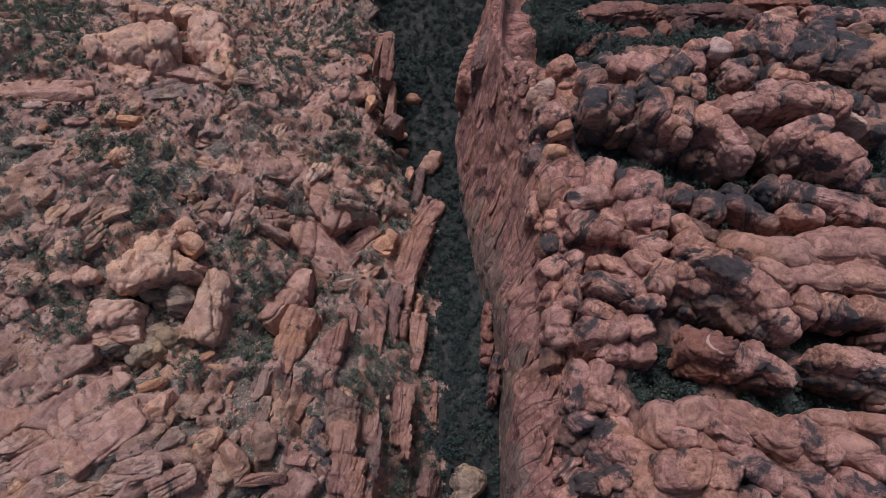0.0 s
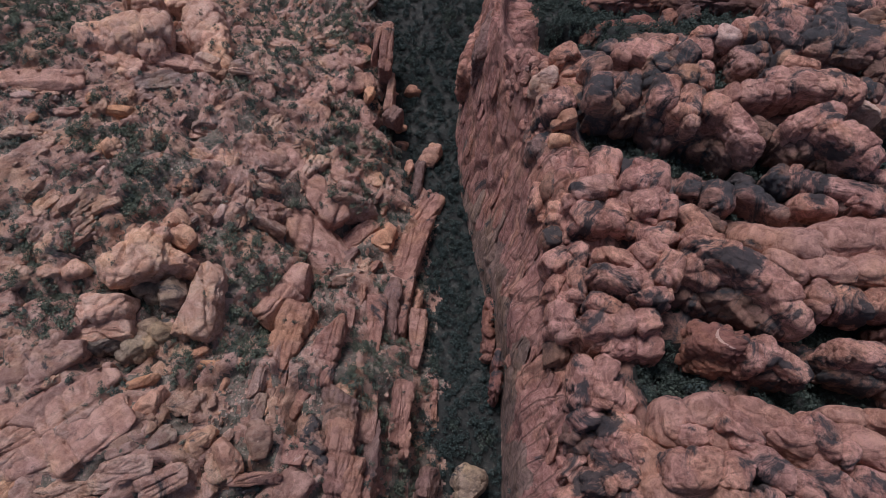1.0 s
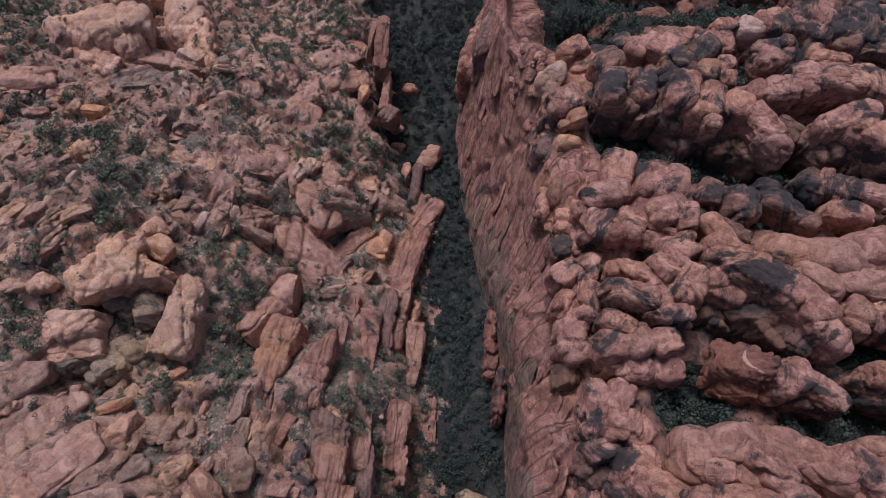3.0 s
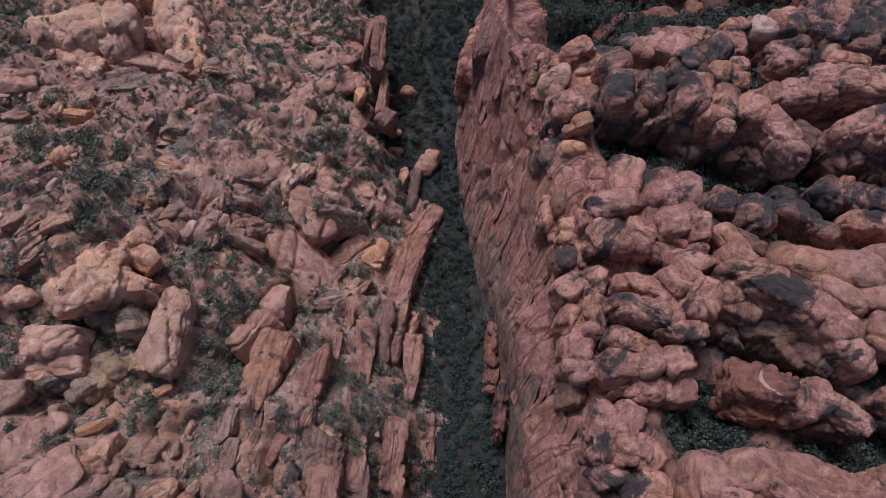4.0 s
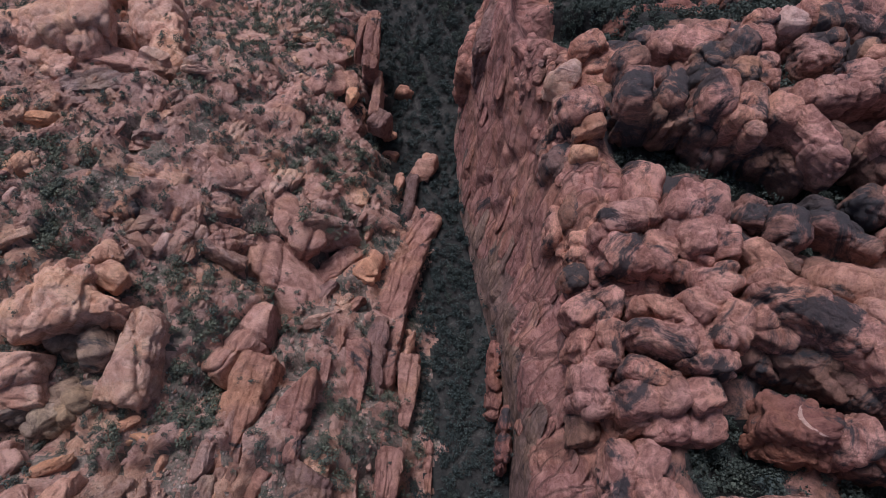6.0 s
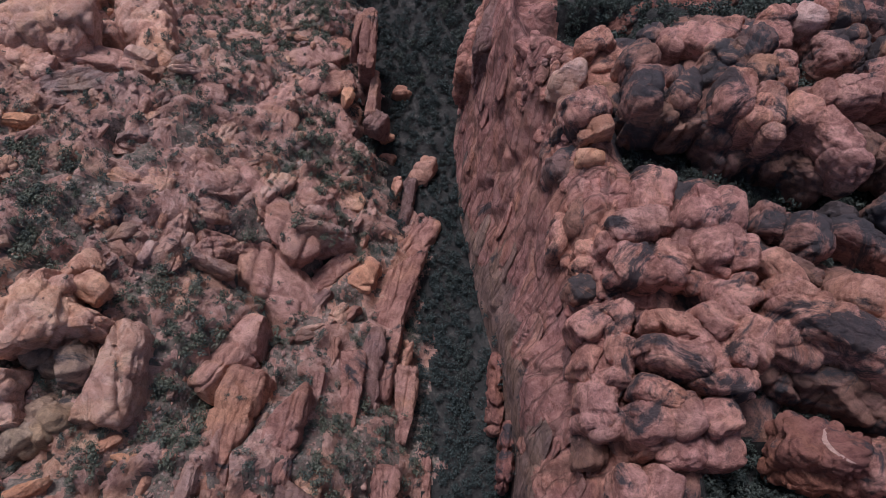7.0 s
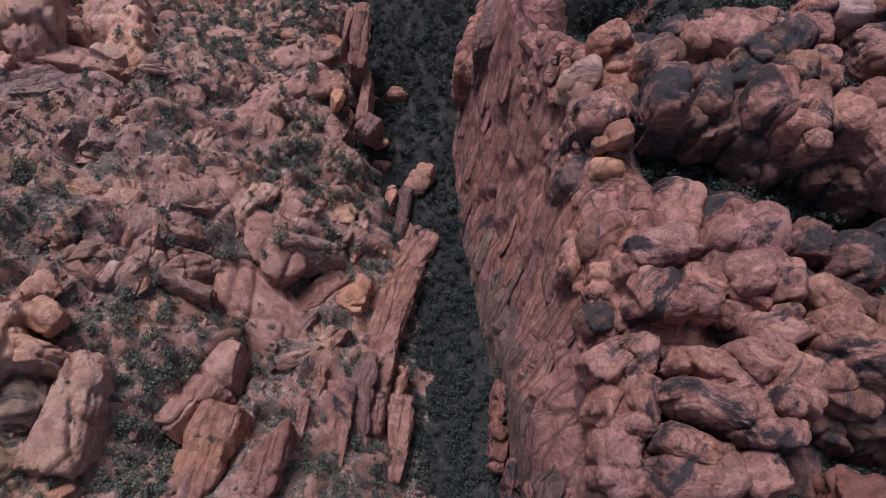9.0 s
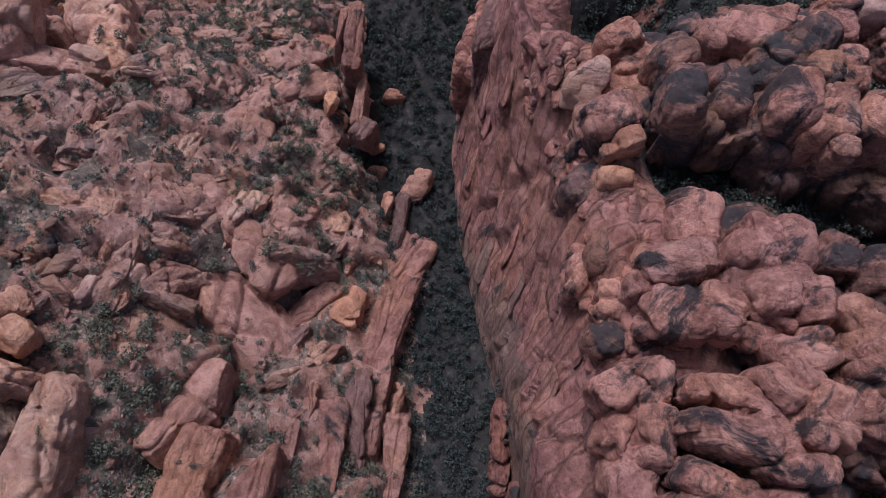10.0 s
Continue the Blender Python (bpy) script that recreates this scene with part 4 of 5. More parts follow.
rock("t", -67.8, 6.4, 37.0, 9.5, 3.6, 4.0, 30)
rock("o", -56.1, 18.9, 34.5, 3.1, 1.6, 3.0, 10)
rock("o", -50.9, 19.7, 34.5, 5.5, 2.0, 3.0, 30)
rock("t", -51.1, 5.6, 35.9, 10.8, 4.4, 4.0, 20)
rock("t", -45.3, 3.9, 33.6, 8.5, 5.0, 4.0, 20)
rock("o", -35.8, 7.4, 32.5, 7.1, 3.9, 5.0, -60)
rock("o", -40.2, 10.1, 32.5, 5.8, 4.4, 5.0, 60)
rock("o", -31.2, 10.0, 30.0, 7.2, 4.7, 8.0, -70)
rock("t", -60.6, 2.3, 35.7, 13.1, 4.4, 4.0, 15)
# tilted slabs above the gorge
rock("y", -30.8, 93.7, 13.0, 21.6, 8.4, 8.8, 46)
rock("y", -32.0, 81.7, 13.7, 15.7, 6.8, 7.4, 76)
rock("y", -24.9, 103.6, 10.8, 13.1, 5.7, 6.6, 30)
rock("y", -23.4, 97.6, 11.2, 12.9, 5.3, 6.2, 18)
rock("t", -25.9, 108.7, 11.0, 17.2, 2.7, 4.2, 5)
rock("t", -21.7, 115.5, 7.8, 17.6, 7.2, 7.7, 10)
rock("t", -42.7, 107.4, 11.8, 17.0, 5.0, 6.0, 25)
rock("t", -25.8, 89.0, 10.0, 12.8, 6.3, 7.1, 60)
rock("y", -20.6, 88.6, 6.6, 14.8, 6.4, 7.1, 62)
rock("t", -26.0, 75.9, 11.2, 11.1, 8.9, 9.1, 40)
rock("t", -20.1, 82.1, 6.8, 10.9, 8.5, 8.8, 60)
rock("y", -29.1, 66.1, 15.1, 19.9, 8.8, 9.0, -58)
rock("y", -29.8, 52.9, 11.2, 22.8, 12.0, 11.6, -36)
rock("y", -31.0, 38.8, 20.8, 14.8, 7.9, 8.3, 52)
rock("t", -21.7, 72.3, 7.4, 11.6, 9.7, 9.8, 60)
rock("t", -21.2, 62.7, 12.5, 13.4, 6.5, 7.2, -5)
rock("t", -28.8, 81.1, 12.4, 8.1, 6.1, 6.9, 60)
rock("t", -39.8, 80.4, 19.5, 10.1, 6.9, 7.5, 70)
rock("t", -37.5, 67.8, 21.8, 9.0, 6.5, 7.2, 40)
rock("t", -37.8, 62.6, 24.1, 7.2, 4.8, 5.8, 20)
rock("t", -36.7, 56.3, 20.7, 10.3, 5.8, 6.6, 10)
rock("t", -36.7, 75.0, 17.7, 10.1, 5.8, 6.7, 40)
rock("t", -43.5, 89.3, 21.3, 11.9, 6.2, 7.0, -60)
rock("t", -42.6, 96.3, 18.7, 10.6, 5.4, 6.3, -60)
rock("f", -14.2, 105.1, 14.1, 14.2, 3.2, 9.0, 88)
rock("f", -16.4, 106.0, 15.6, 7.9, 2.6, 7.0, 86)
rock("f", -13.5, 95.5, 8.4, 11.2, 2.6, 9.0, 88)
rock("f", -12.4, 89.0, 9.1, 4.8, 4.0, 7.0, 60)
rock("o", -18.1, 93.9, 12.3, 4.1, 2.9, 5.0, 85)
rock("o", -8.2, 101.8, 2.5, 5.1, 3.1, 5.0, 0)
rock("o", -10.9, 89.8, 3.5, 3.3, 2.0, 3.0, 0)
rock("o", -11.2, 85.3, 2.0, 4.6, 2.4, 4.0, 0)
rock("o", -3.2, 82.2, 2.5, 7.4, 5.3, 8.0, 70)
rock("o", -8.9, 78.1, 2.0, 6.1, 2.6, 6.0, 84)
rock("f", -6.6, 74.9, 1.5, 10.9, 3.2, 7.0, 80)
rock("f", -6.8, 69.7, 1.0, 7.7, 3.5, 6.0, 60)
# fins beside the gorge
rock("f", -5.6, 65.3, -2.0, 15.7, 6.0, 12.0, 60)
rock("f", -8.4, 55.4, 0.0, 20.2, 6.3, 14.0, 70)
rock("f", -10.0, 44.5, 3.0, 21.9, 5.8, 14.0, 82)
rock("f", -12.5, 37.3, 5.0, 19.9, 4.8, 14.0, 86)
rock("f", -15.3, 33.1, 8.5, 18.2, 4.9, 12.0, 88)
rock("f", -19.0, 56.9, 6.5, 10.0, 4.3, 9.0, 45)
rock("f", -15.1, 59.2, 4.5, 8.9, 4.1, 9.0, 42)
rock("f", -21.0, 50.5, 9.0, 7.7, 3.1, 8.0, 60)
rock("f", -16.9, 48.2, 8.5, 7.7, 2.6, 7.0, 50)
rock("o", -6.2, 42.7, 4.5, 6.4, 2.4, 7.0, 82)
rock("f", -6.1, 34.0, 3.5, 13.9, 4.4, 9.0, 88)
rock("f", -19.7, 34.5, 14.0, 7.1, 3.4, 8.0, 82)
rock("f", -22.2, 37.9, 14.0, 8.4, 3.2, 6.0, 40)
rock("f", -26.7, 37.2, 14.0, 9.2, 3.2, 6.0, 34)
rock("f", -17.7, 40.6, 11.0, 7.4, 2.3, 8.0, 88)
# the split fin
rock("f", -29.9, 27.3, 19.0, 19.1, 6.4, 17.0, 76)
rock("f", -22.6, 27.2, 18.5, 15.3, 5.4, 15.0, 83)
rock("f", -30.0, 19.1, 21.0, 10.6, 4.3, 13.0, 80)
rock("f", -27.1, 17.9, 21.5, 6.4, 3.7, 9.0, 60)
rock("f", -19.8, 15.3, 18.5, 14.9, 7.2, 13.0, 88)
rock("f", -15.0, 16.8, 15.5, 12.1, 4.3, 12.0, 88)
rock("f", -14.5, 9.4, 16.5, 11.7, 4.1, 12.0, 88)
rock("f", -19.2, 8.0, 19.5, 14.5, 5.9, 13.0, 88)
rock("f", -16.5, 3.3, 20.0, 10.2, 3.7, 12.0, 84)
rock("v", -22.9, 9.8, 22.0, 12.6, 5.1, 12.0, -70)
rock("f", -26.4, 7.7, 24.5, 6.4, 5.1, 11.0, 70)
rock("f", -31.2, 4.0, 30.0, 8.7, 2.4, 6.0, 0)
rock("f", -25.9, 2.8, 24.5, 6.9, 6.0, 11.0, 60)
rock("f", -9.4, 17.6, 10.5, 12.7, 4.7, 10.0, 82)
rock("f", -1.7, 20.9, 2.5, 9.4, 2.0, 9.0, -90)
rock("f", -7.7, 12.0, 11.5, 7.4, 2.1, 9.0, 86)
rock("t", -18.9, 20.6, 21.9, 6.2, 4.3, 5.0, 80)
rock("f", -14.6, 1.8, 19.0, 7.2, 4.0, 10.0, 50)
rock("f", -3.2, 3.5, 8.0, 7.3, 4.2, 8.0, 80)
# pillars at the cliff foot, in the shade-darkened red tone
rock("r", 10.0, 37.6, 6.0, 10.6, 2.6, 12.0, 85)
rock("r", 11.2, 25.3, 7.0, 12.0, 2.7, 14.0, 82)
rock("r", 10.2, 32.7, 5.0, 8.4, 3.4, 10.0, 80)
rock("g", 4.8, 3.5, 7.0, 9.1, 7.2, 10.0, 70)
# smaller outcrops and blocks of the hillside
rock("t", -83.2, 84.1, 37.5, 13.4, 3.1, 4.0, 16)
rock("t", -84.5, 81.0, 37.4, 11.1, 2.3, 4.0, 19)
rock("t", -81.4, 77.0, 37.6, 12.3, 4.4, 4.0, 11)
rock("p", -82.4, 74.7, 38.5, 5.3, 1.8, 3.0, 5)
rock("t", -87.1, 77.2, 39.2, 8.1, 3.2, 3.0, 16)
rock("t", -71.2, 77.7, 34.6, 7.5, 3.4, 5.0, 21)
rock("t", -63.3, 77.5, 32.6, 7.6, 2.3, 5.0, 11)
rock("t", -68.6, 73.8, 35.4, 4.8, 3.1, 4.0, 62)
rock("t", -74.2, 63.4, 36.7, 8.1, 4.3, 5.0, 52)
rock("t", -71.2, 62.5, 36.6, 7.4, 3.9, 5.0, 54)
rock("t", -80.3, 66.3, 37.9, 8.5, 2.4, 4.0, 13)
rock("t", -74.4, 71.4, 37.3, 5.4, 1.8, 3.0, 11)
rock("o", -66.0, 63.7, 35.6, 4.7, 3.6, 5.0, 71)
rock("o", -59.1, 67.5, 33.3, 5.5, 3.6, 5.0, -62)
rock("o", -65.0, 73.5, 34.0, 8.2, 2.6, 5.0, 0)
rock("t", -51.8, 82.2, 27.4, 9.9, 3.7, 5.0, 76)
rock("t", -50.0, 75.2, 28.4, 6.4, 4.4, 5.0, 11)
rock("t", -54.0, 78.4, 29.3, 12.1, 2.8, 4.0, 79)
rock("t", -48.6, 79.9, 25.5, 14.6, 3.8, 6.0, 95)
rock("t", -47.6, 85.7, 25.8, 10.8, 3.6, 5.0, 92)
rock("t", -51.9, 73.1, 27.4, 6.3, 2.9, 4.0, 21)
rock("t", -45.9, 91.7, 24.7, 5.2, 3.6, 4.0, 21)
rock("p", -44.6, 89.9, 26.5, 6.3, 1.1, 2.0, 2)
rock("t", -39.4, 81.2, 18.2, 9.2, 4.7, 5.0, -52)
rock("o", -37.4, 77.7, 18.2, 7.7, 3.7, 4.0, -42)
rock("t", -29.8, 113.4, 10.1, 11.6, 4.4, 5.0, 34)
rock("t", -22.3, 126.4, 7.4, 9.1, 7.7, 6.0, 62)
rock("t", -35.3, 113.4, 9.4, 13.2, 3.9, 5.0, 42)
rock("t", -30.1, 103.1, 12.0, 9.5, 4.9, 5.0, 16)
rock("t", -29.6, 106.5, 12.4, 10.2, 1.1, 3.0, 9)
rock("o", -21.3, 107.6, 9.3, 8.1, 5.5, 5.0, 57)
rock("t", -25.2, 94.8, 11.2, 7.4, 3.1, 4.0, -9)
rock("t", -31.0, 82.7, 13.2, 14.0, 6.8, 5.0, 81)
rock("t", -33.0, 77.0, 15.3, 9.4, 5.9, 5.0, 71)
rock("t", -22.1, 84.4, 9.5, 9.4, 5.2, 5.0, 62)
rock("t", -19.4, 82.5, 6.8, 6.6, 3.6, 4.0, 32)
rock("o", -18.2, 98.9, 6.6, 3.9, 2.8, 4.0, 5)
rock("t", -38.6, 69.8, 23.8, 8.1, 4.5, 5.0, -62)
rock("t", -35.3, 73.6, 19.1, 5.4, 3.4, 4.0, 11)
rock("t", -28.7, 70.7, 16.9, 9.2, 4.8, 5.0, 71)
rock("t", -26.0, 78.3, 10.8, 7.9, 4.3, 5.0, 67)
rock("t", -68.4, 59.1, 37.7, 4.6, 3.4, 4.0, 52)
rock("t", -74.0, 54.8, 39.0, 7.9, 2.0, 3.0, 50)
rock("t", -71.2, 52.0, 38.6, 8.6, 2.8, 4.0, 52)
rock("t", -68.3, 50.9, 38.7, 7.3, 3.1, 4.0, 54)
rock("t", -65.3, 51.4, 38.1, 7.2, 3.3, 5.0, 60)
rock("t", -62.1, 51.1, 37.4, 5.6, 3.2, 5.0, 32)
rock("t", -75.0, 47.4, 38.0, 8.4, 3.1, 4.0, 42)
rock("t", -73.0, 45.0, 37.3, 6.1, 3.9, 5.0, 69)
rock("t", -64.8, 48.2, 37.9, 7.8, 2.5, 4.0, 64)
rock("t", -65.3, 45.1, 37.4, 8.1, 2.5, 4.0, 38)
rock("t", -79.3, 44.8, 38.1, 4.4, 2.4, 4.0, 32)
rock("o", -69.9, 38.5, 36.7, 3.4, 2.1, 5.0, 0)
rock("t", -66.0, 39.1, 36.1, 4.2, 3.0, 5.0, 21)
rock("t", -77.1, 39.1, 37.5, 6.7, 4.8, 5.0, 42)
rock("t", -75.8, 32.8, 36.8, 5.2, 4.9, 5.0, 62)
rock("t", -75.3, 27.9, 36.6, 5.7, 4.3, 5.0, 52)
rock("t", -70.8, 31.2, 36.0, 5.7, 4.9, 5.0, 62)
rock("t", -68.6, 27.2, 35.3, 7.0, 4.7, 5.0, 42)
rock("t", -45.7, 62.5, 27.5, 7.5, 4.5, 5.0, 81)
rock("o", -47.6, 53.8, 30.0, 7.6, 3.9, 5.0, -42)
rock("p", -44.2, 53.9, 28.7, 5.2, 2.0, 4.0, 67)
rock("p", -40.2, 56.8, 25.7, 3.3, 2.8, 4.0, 21)
rock("t", -41.0, 52.6, 27.0, 5.6, 2.3, 3.0, 71)
rock("t", -37.9, 62.6, 22.5, 5.6, 4.9, 5.0, 42)
rock("t", -36.3, 58.9, 20.6, 9.5, 3.2, 5.0, -11)
rock("t", -36.9, 54.0, 22.9, 8.5, 3.9, 5.0, -11)
rock("t", -24.0, 69.7, 14.4, 8.6, 7.5, 6.0, 62)
rock("t", -17.4, 71.7, 6.8, 7.8, 5.1, 6.0, 81)
rock("t", -36.2, 44.3, 24.2, 8.6, 3.4, 3.0, -71)
rock("t", -38.6, 48.7, 24.5, 7.0, 3.2, 3.0, -76)
rock("o", -13.4, 57.2, 8.9, 7.0, 5.6, 5.0, 67)
rock("o", -22.2, 43.9, 16.0, 5.3, 2.1, 3.0, 21)
rock("t", -20.1, 45.9, 14.2, 6.5, 1.7, 3.0, 21)
rock("t", -26.6, 40.8, 14.6, 7.0, 2.5, 4.0, 34)
rock("t", -17.0, 48.7, 10.8, 5.4, 3.9, 4.0, 42)
rock("o", -55.3, 19.3, 34.3, 3.3, 1.4, 3.0, 5)
rock("t", -58.5, 17.6, 34.9, 4.5, 3.6, 4.0, 62)
rock("o", -52.0, 19.1, 33.5, 7.2, 1.7, 4.0, 42)
rock("o", -47.4, 14.6, 33.9, 4.6, 2.9, 4.0, 57)
rock("t", -70.7, 22.9, 36.2, 8.1, 3.3, 5.0, 48)
rock("t", -71.9, 16.8, 35.9, 10.2, 4.9, 6.0, 48)
rock("t", -65.1, 17.5, 35.3, 8.0, 4.1, 5.0, 52)
rock("t", -68.0, 15.1, 36.2, 6.8, 3.3, 4.0, 48)
rock("t", -70.1, 8.6, 36.2, 5.4, 3.1, 5.0, 32)
rock("t", -67.7, 6.0, 35.8, 7.7, 2.9, 5.0, 32)
rock("t", -68.7, 2.8, 35.9, 8.7, 4.1, 5.0, 32)
rock("t", -44.5, 4.8, 33.3, 3.1, 2.3, 3.0, 0)
rock("t", -53.8, 3.1, 34.9, 6.7, 3.1, 4.0, 21)
rock("t", -62.0, 2.8, 35.4, 6.6, 3.1, 4.0, 21)
rock("t", -51.3, 8.1, 36.3, 5.7, 2.6, 4.0, 21)
rock("t", -38.7, 3.0, 29.9, 4.5, 3.8, 4.0, 81)
rock("t", -38.1, 6.3, 30.5, 5.9, 4.0, 4.0, -71)
rock("t", -47.7, 23.3, 31.1, 7.4, 4.1, 4.0, 32)
rock("o", -40.7, 23.9, 28.8, 8.0, 2.0, 4.0, 13)
rock("o", -45.2, 24.5, 29.9, 7.5, 1.7, 4.0, 32)
rock("t", -44.3, 16.6, 32.0, 6.1, 5.1, 4.0, 62)
rock("t", -63.5, 23.5, 32.4, 5.8, 4.7, 5.0, 42)
rock("t", -48.9, 11.5, 35.3, 4.7, 3.7, 3.0, 62)
rock("t", -46.5, 9.7, 35.0, 5.9, 3.7, 3.0, 42)
rock("o", -36.9, 23.9, 28.7, 6.4, 2.0, 3.0, 11)
rock("t", -33.8, 20.5, 27.1, 6.2, 4.0, 5.0, 85)
rock("t", -33.4, 15.8, 27.4, 6.3, 3.4, 4.0, 81)
rock("p", -9.6, 23.1, 13.5, 2.1, 1.4, 3.0, 0)
rock("p", -63.8, 57.8, 38.0, 3.0, 1.6, 3.0, 67)


# ---- slabs of the cliff face and blocks along its rim: pieces of the ground ----
def cliff_pieces():
    r = np.random.RandomState(41)
    land = bpy.data.objects["ground"]
    slabs = [rock_mesh("cliff_slab", (1.0, 0.42, 0.09), 700 + i, 6.0, 0.014, 0.25, 4, ROCK["w"], 7, stretch=(0.6, 1, 1)) for i in range(8)]
    pinks = [rock_mesh("cliff_slab", (1.0, 0.42, 0.09), 710 + i, 6.0, 0.014, 0.25, 4, RIM, 7, stretch=(0.6, 1, 1)) for i in range(8)]
    rims = [rock_mesh("rim_block", (1.0, 0.55, 0.5), 720 + i, 5.0, 0.03, 0.4, 6, RIM, 7) for i in range(8)]
    for i in range(45):
        y = r.uniform(-4, 118)
        u = r.uniform(0.08, 0.92)
        foot, run = float(wall_foot(y)), float(wall_run(y))
        x = foot + u * run
        z = float(base_height(np.array([x]), np.array([y]))[0])
        long = Vector((run / 40, 0.50 + 0.12 * r.normal(), 0.86)).normalized()
        out = Vector((-0.97, 0.05 * r.normal(), 0.24 + 0.08 * r.normal()))
        side = out.cross(long).normalized()
        out = long.cross(side)
        m = Matrix((long, side, out)).transposed().to_4x4()
        size = r.uniform(4.5, 11.0)
        pink = u > np.interp(y, [40, 50, 68], [0.2, 0.5, 0.12]) + 0.15 * r.normal()
        ob = new("cliff_slab", (pinks if pink else slabs)[r.randint(8)])
        ob.parent = land
        ob.matrix_basis = Matrix.Translation((x - 0.1, y, z)) @ m @ Matrix.Diagonal((size, size * r.uniform(0.8, 1.3), size * 0.9, 1))
    for i in range(260):
        y = r.uniform(-2, 82)
        foot, run = float(wall_foot(y)), float(wall_run(y))
        e = run + r.uniform(-1.5, 5.5)
        z = float(base_height(np.array([foot + e]), np.array([y]))[0])
        size = r.uniform(1.4, 3.6)
        ob = new("rim_block", rims[r.randint(8)])
        ob.parent = land
        ob.matrix_basis = pose(foot + e, y, z - 0.05 * size, r.normal() * 10, r.normal() * 10 - 12, 88 + r.normal() * 16) @ Matrix.Diagonal((size, size, size, 1))


cliff_pieces()


# ---- loose stones and scrub ----
def leafy_mesh(name, seed, leaves, leaf, mats):
    """A low bush: short stems and many small leaves in uneven clumps, about 1 m across."""
    rng = np.random.RandomState(seed)
    clumps = rng.normal(size=(7, 3)) * (0.24, 0.24, 0.10) + (0, 0, 0.36)
    rad = rng.uniform(0.14, 0.28, 7)
    which = rng.randint(0, 7, leaves)
    d = rng.normal(size=(leaves, 3))
    d /= np.linalg.norm(d, axis=1)[:, None]
    c = clumps[which] + d * (rad[which] * rng.uniform(0.6, 1.05, leaves))[:, None]
    c[:, 2] = np.maximum(c[:, 2], 0.03)
    a = d + rng.normal(size=(leaves, 3)) * 0.6
    b = np.cross(a, rng.normal(size=(leaves, 3)))
    b /= np.linalg.norm(b, axis=1)[:, None]
    a = np.cross(b, a)
    a /= np.linalg.norm(a, axis=1)[:, None]
    s = (leaf * rng.uniform(0.6, 1.3, leaves))[:, None]
    verts = np.stack((c - a * s, c - b * s * 0.6, c + a * s, c + b * s * 0.6), 1).reshape(-1, 3)
    faces = np.arange(leaves * 4).reshape(-1, 4)
    stems = []
    for i in range(7):
        t, w = clumps[i], 0.02
        o = len(verts) + 4 * len(stems)
        stems.append(np.array([(-w, 0, -0.15), (w, 0, -0.15), (t[0] + w * 0.4, t[1], t[2]), (t[0] - w * 0.4, t[1], t[2])]))
    verts = np.concatenate([verts] + stems)
    faces = np.concatenate((faces, np.arange(leaves * 4, leaves * 4 + 28).reshape(-1, 4)))
    band = np.concatenate((np.zeros(leaves), np.ones(7)))
    return verts, faces, band


SHRUBS = {}


def shrub(spot, size, turn, tone, label, group):
    """One bush with its crown of leaves and its stems."""
    if tone not in SHRUBS:
        SHRUBS[tone] = []
        for i in range(4):
            v, f, band = leafy_mesh("bush", 80 + i, 260, 0.062, LEAF)
            crown = quads_mesh("crown", v[:1040], f[:260], [LEAF[tone]], smooth=False)
            stems = quads_mesh("stems", v[1040:], f[260:] - 1040, [BARK], smooth=False)
            SHRUBS[tone].append((crown, stems))
    crown, stems = SHRUBS[tone][int(turn) % 4]
    ob = tagged(new("shrub"), label, "shrub", group)
    for name, me in (("crown", crown), ("stems", stems)):
        new(name, me).parent = ob
    ob.matrix_world = pose(*spot, 0, 0, turn) @ Matrix.Diagonal((size, size, size, 1))


BUSHES = [leafy_mesh("bush", 50 + i, 170, 0.072, LEAF) for i in range(5)]
STONES = []
for i in range(8):
    me = rock_mesh("stone", (1.0, 0.75, 0.6), 900 + i, 3.4, 0.08, 0.5, 6, ROCK["t"], 2)
    co = np.zeros(len(me.vertices) * 3, np.float32)
    me.vertices.foreach_get("co", co)
    STONES.append((co.reshape(-1, 3).astype(float), BALLS[2][1]))
    bpy.data.meshes.remove(me)



def surface(points):
    """The top of whatever rock or ground lies under each x, y."""
    out = []
    deps = bpy.context.evaluated_depsgraph_get()
    for x, y in points:
        hit, place, normal, _, ob, _ = scene.ray_cast(deps, (x, y, 200), (0, 0, -1))
        out.append((place.z, normal.z, ob.name if hit else ""))
    return out


def joined(name, kinds, spots, sizes, turns, mats, tall=1.0, sink=0.2, tilt=0.35, seed=1, stretch=1.0):
    r = np.random.RandomState(seed)
    verts, faces, bands, start = [], [], [], 0
    for (x, y, z), s, turn in zip(spots, sizes, turns):
        shape = kinds[r.randint(len(kinds))]
        m = np.array(Euler((r.normal() * tilt, r.normal() * tilt, radians(turn))).to_matrix())
        v = (shape[0] * (s * stretch, s / stretch ** 0.5, s * tall)) @ m.T + (x, y, z - sink * s)
        verts.append(v)
        faces.append(shape[1] + start)
        if len(shape) > 2:
            bands.append(shape[2])
        start += len(v)
    me = quads_mesh(name, np.concatenate(verts), np.concatenate(faces), mats, np.concatenate(bands) if bands else None, smooth=not bands)
    return new(name, me)


def spread(count, x0, x1, y0, y1, seed, keep):
    """Random places in a stretch of the plan, kept by a chance that hangs on the place."""
    r = np.random.RandomState(seed)
    p = np.stack((r.uniform(x0, x1, count), r.uniform(y0, y1, count)), 1)
    return p[r.uniform(size=count) < keep(p)]


bpy.context.view_layer.update()


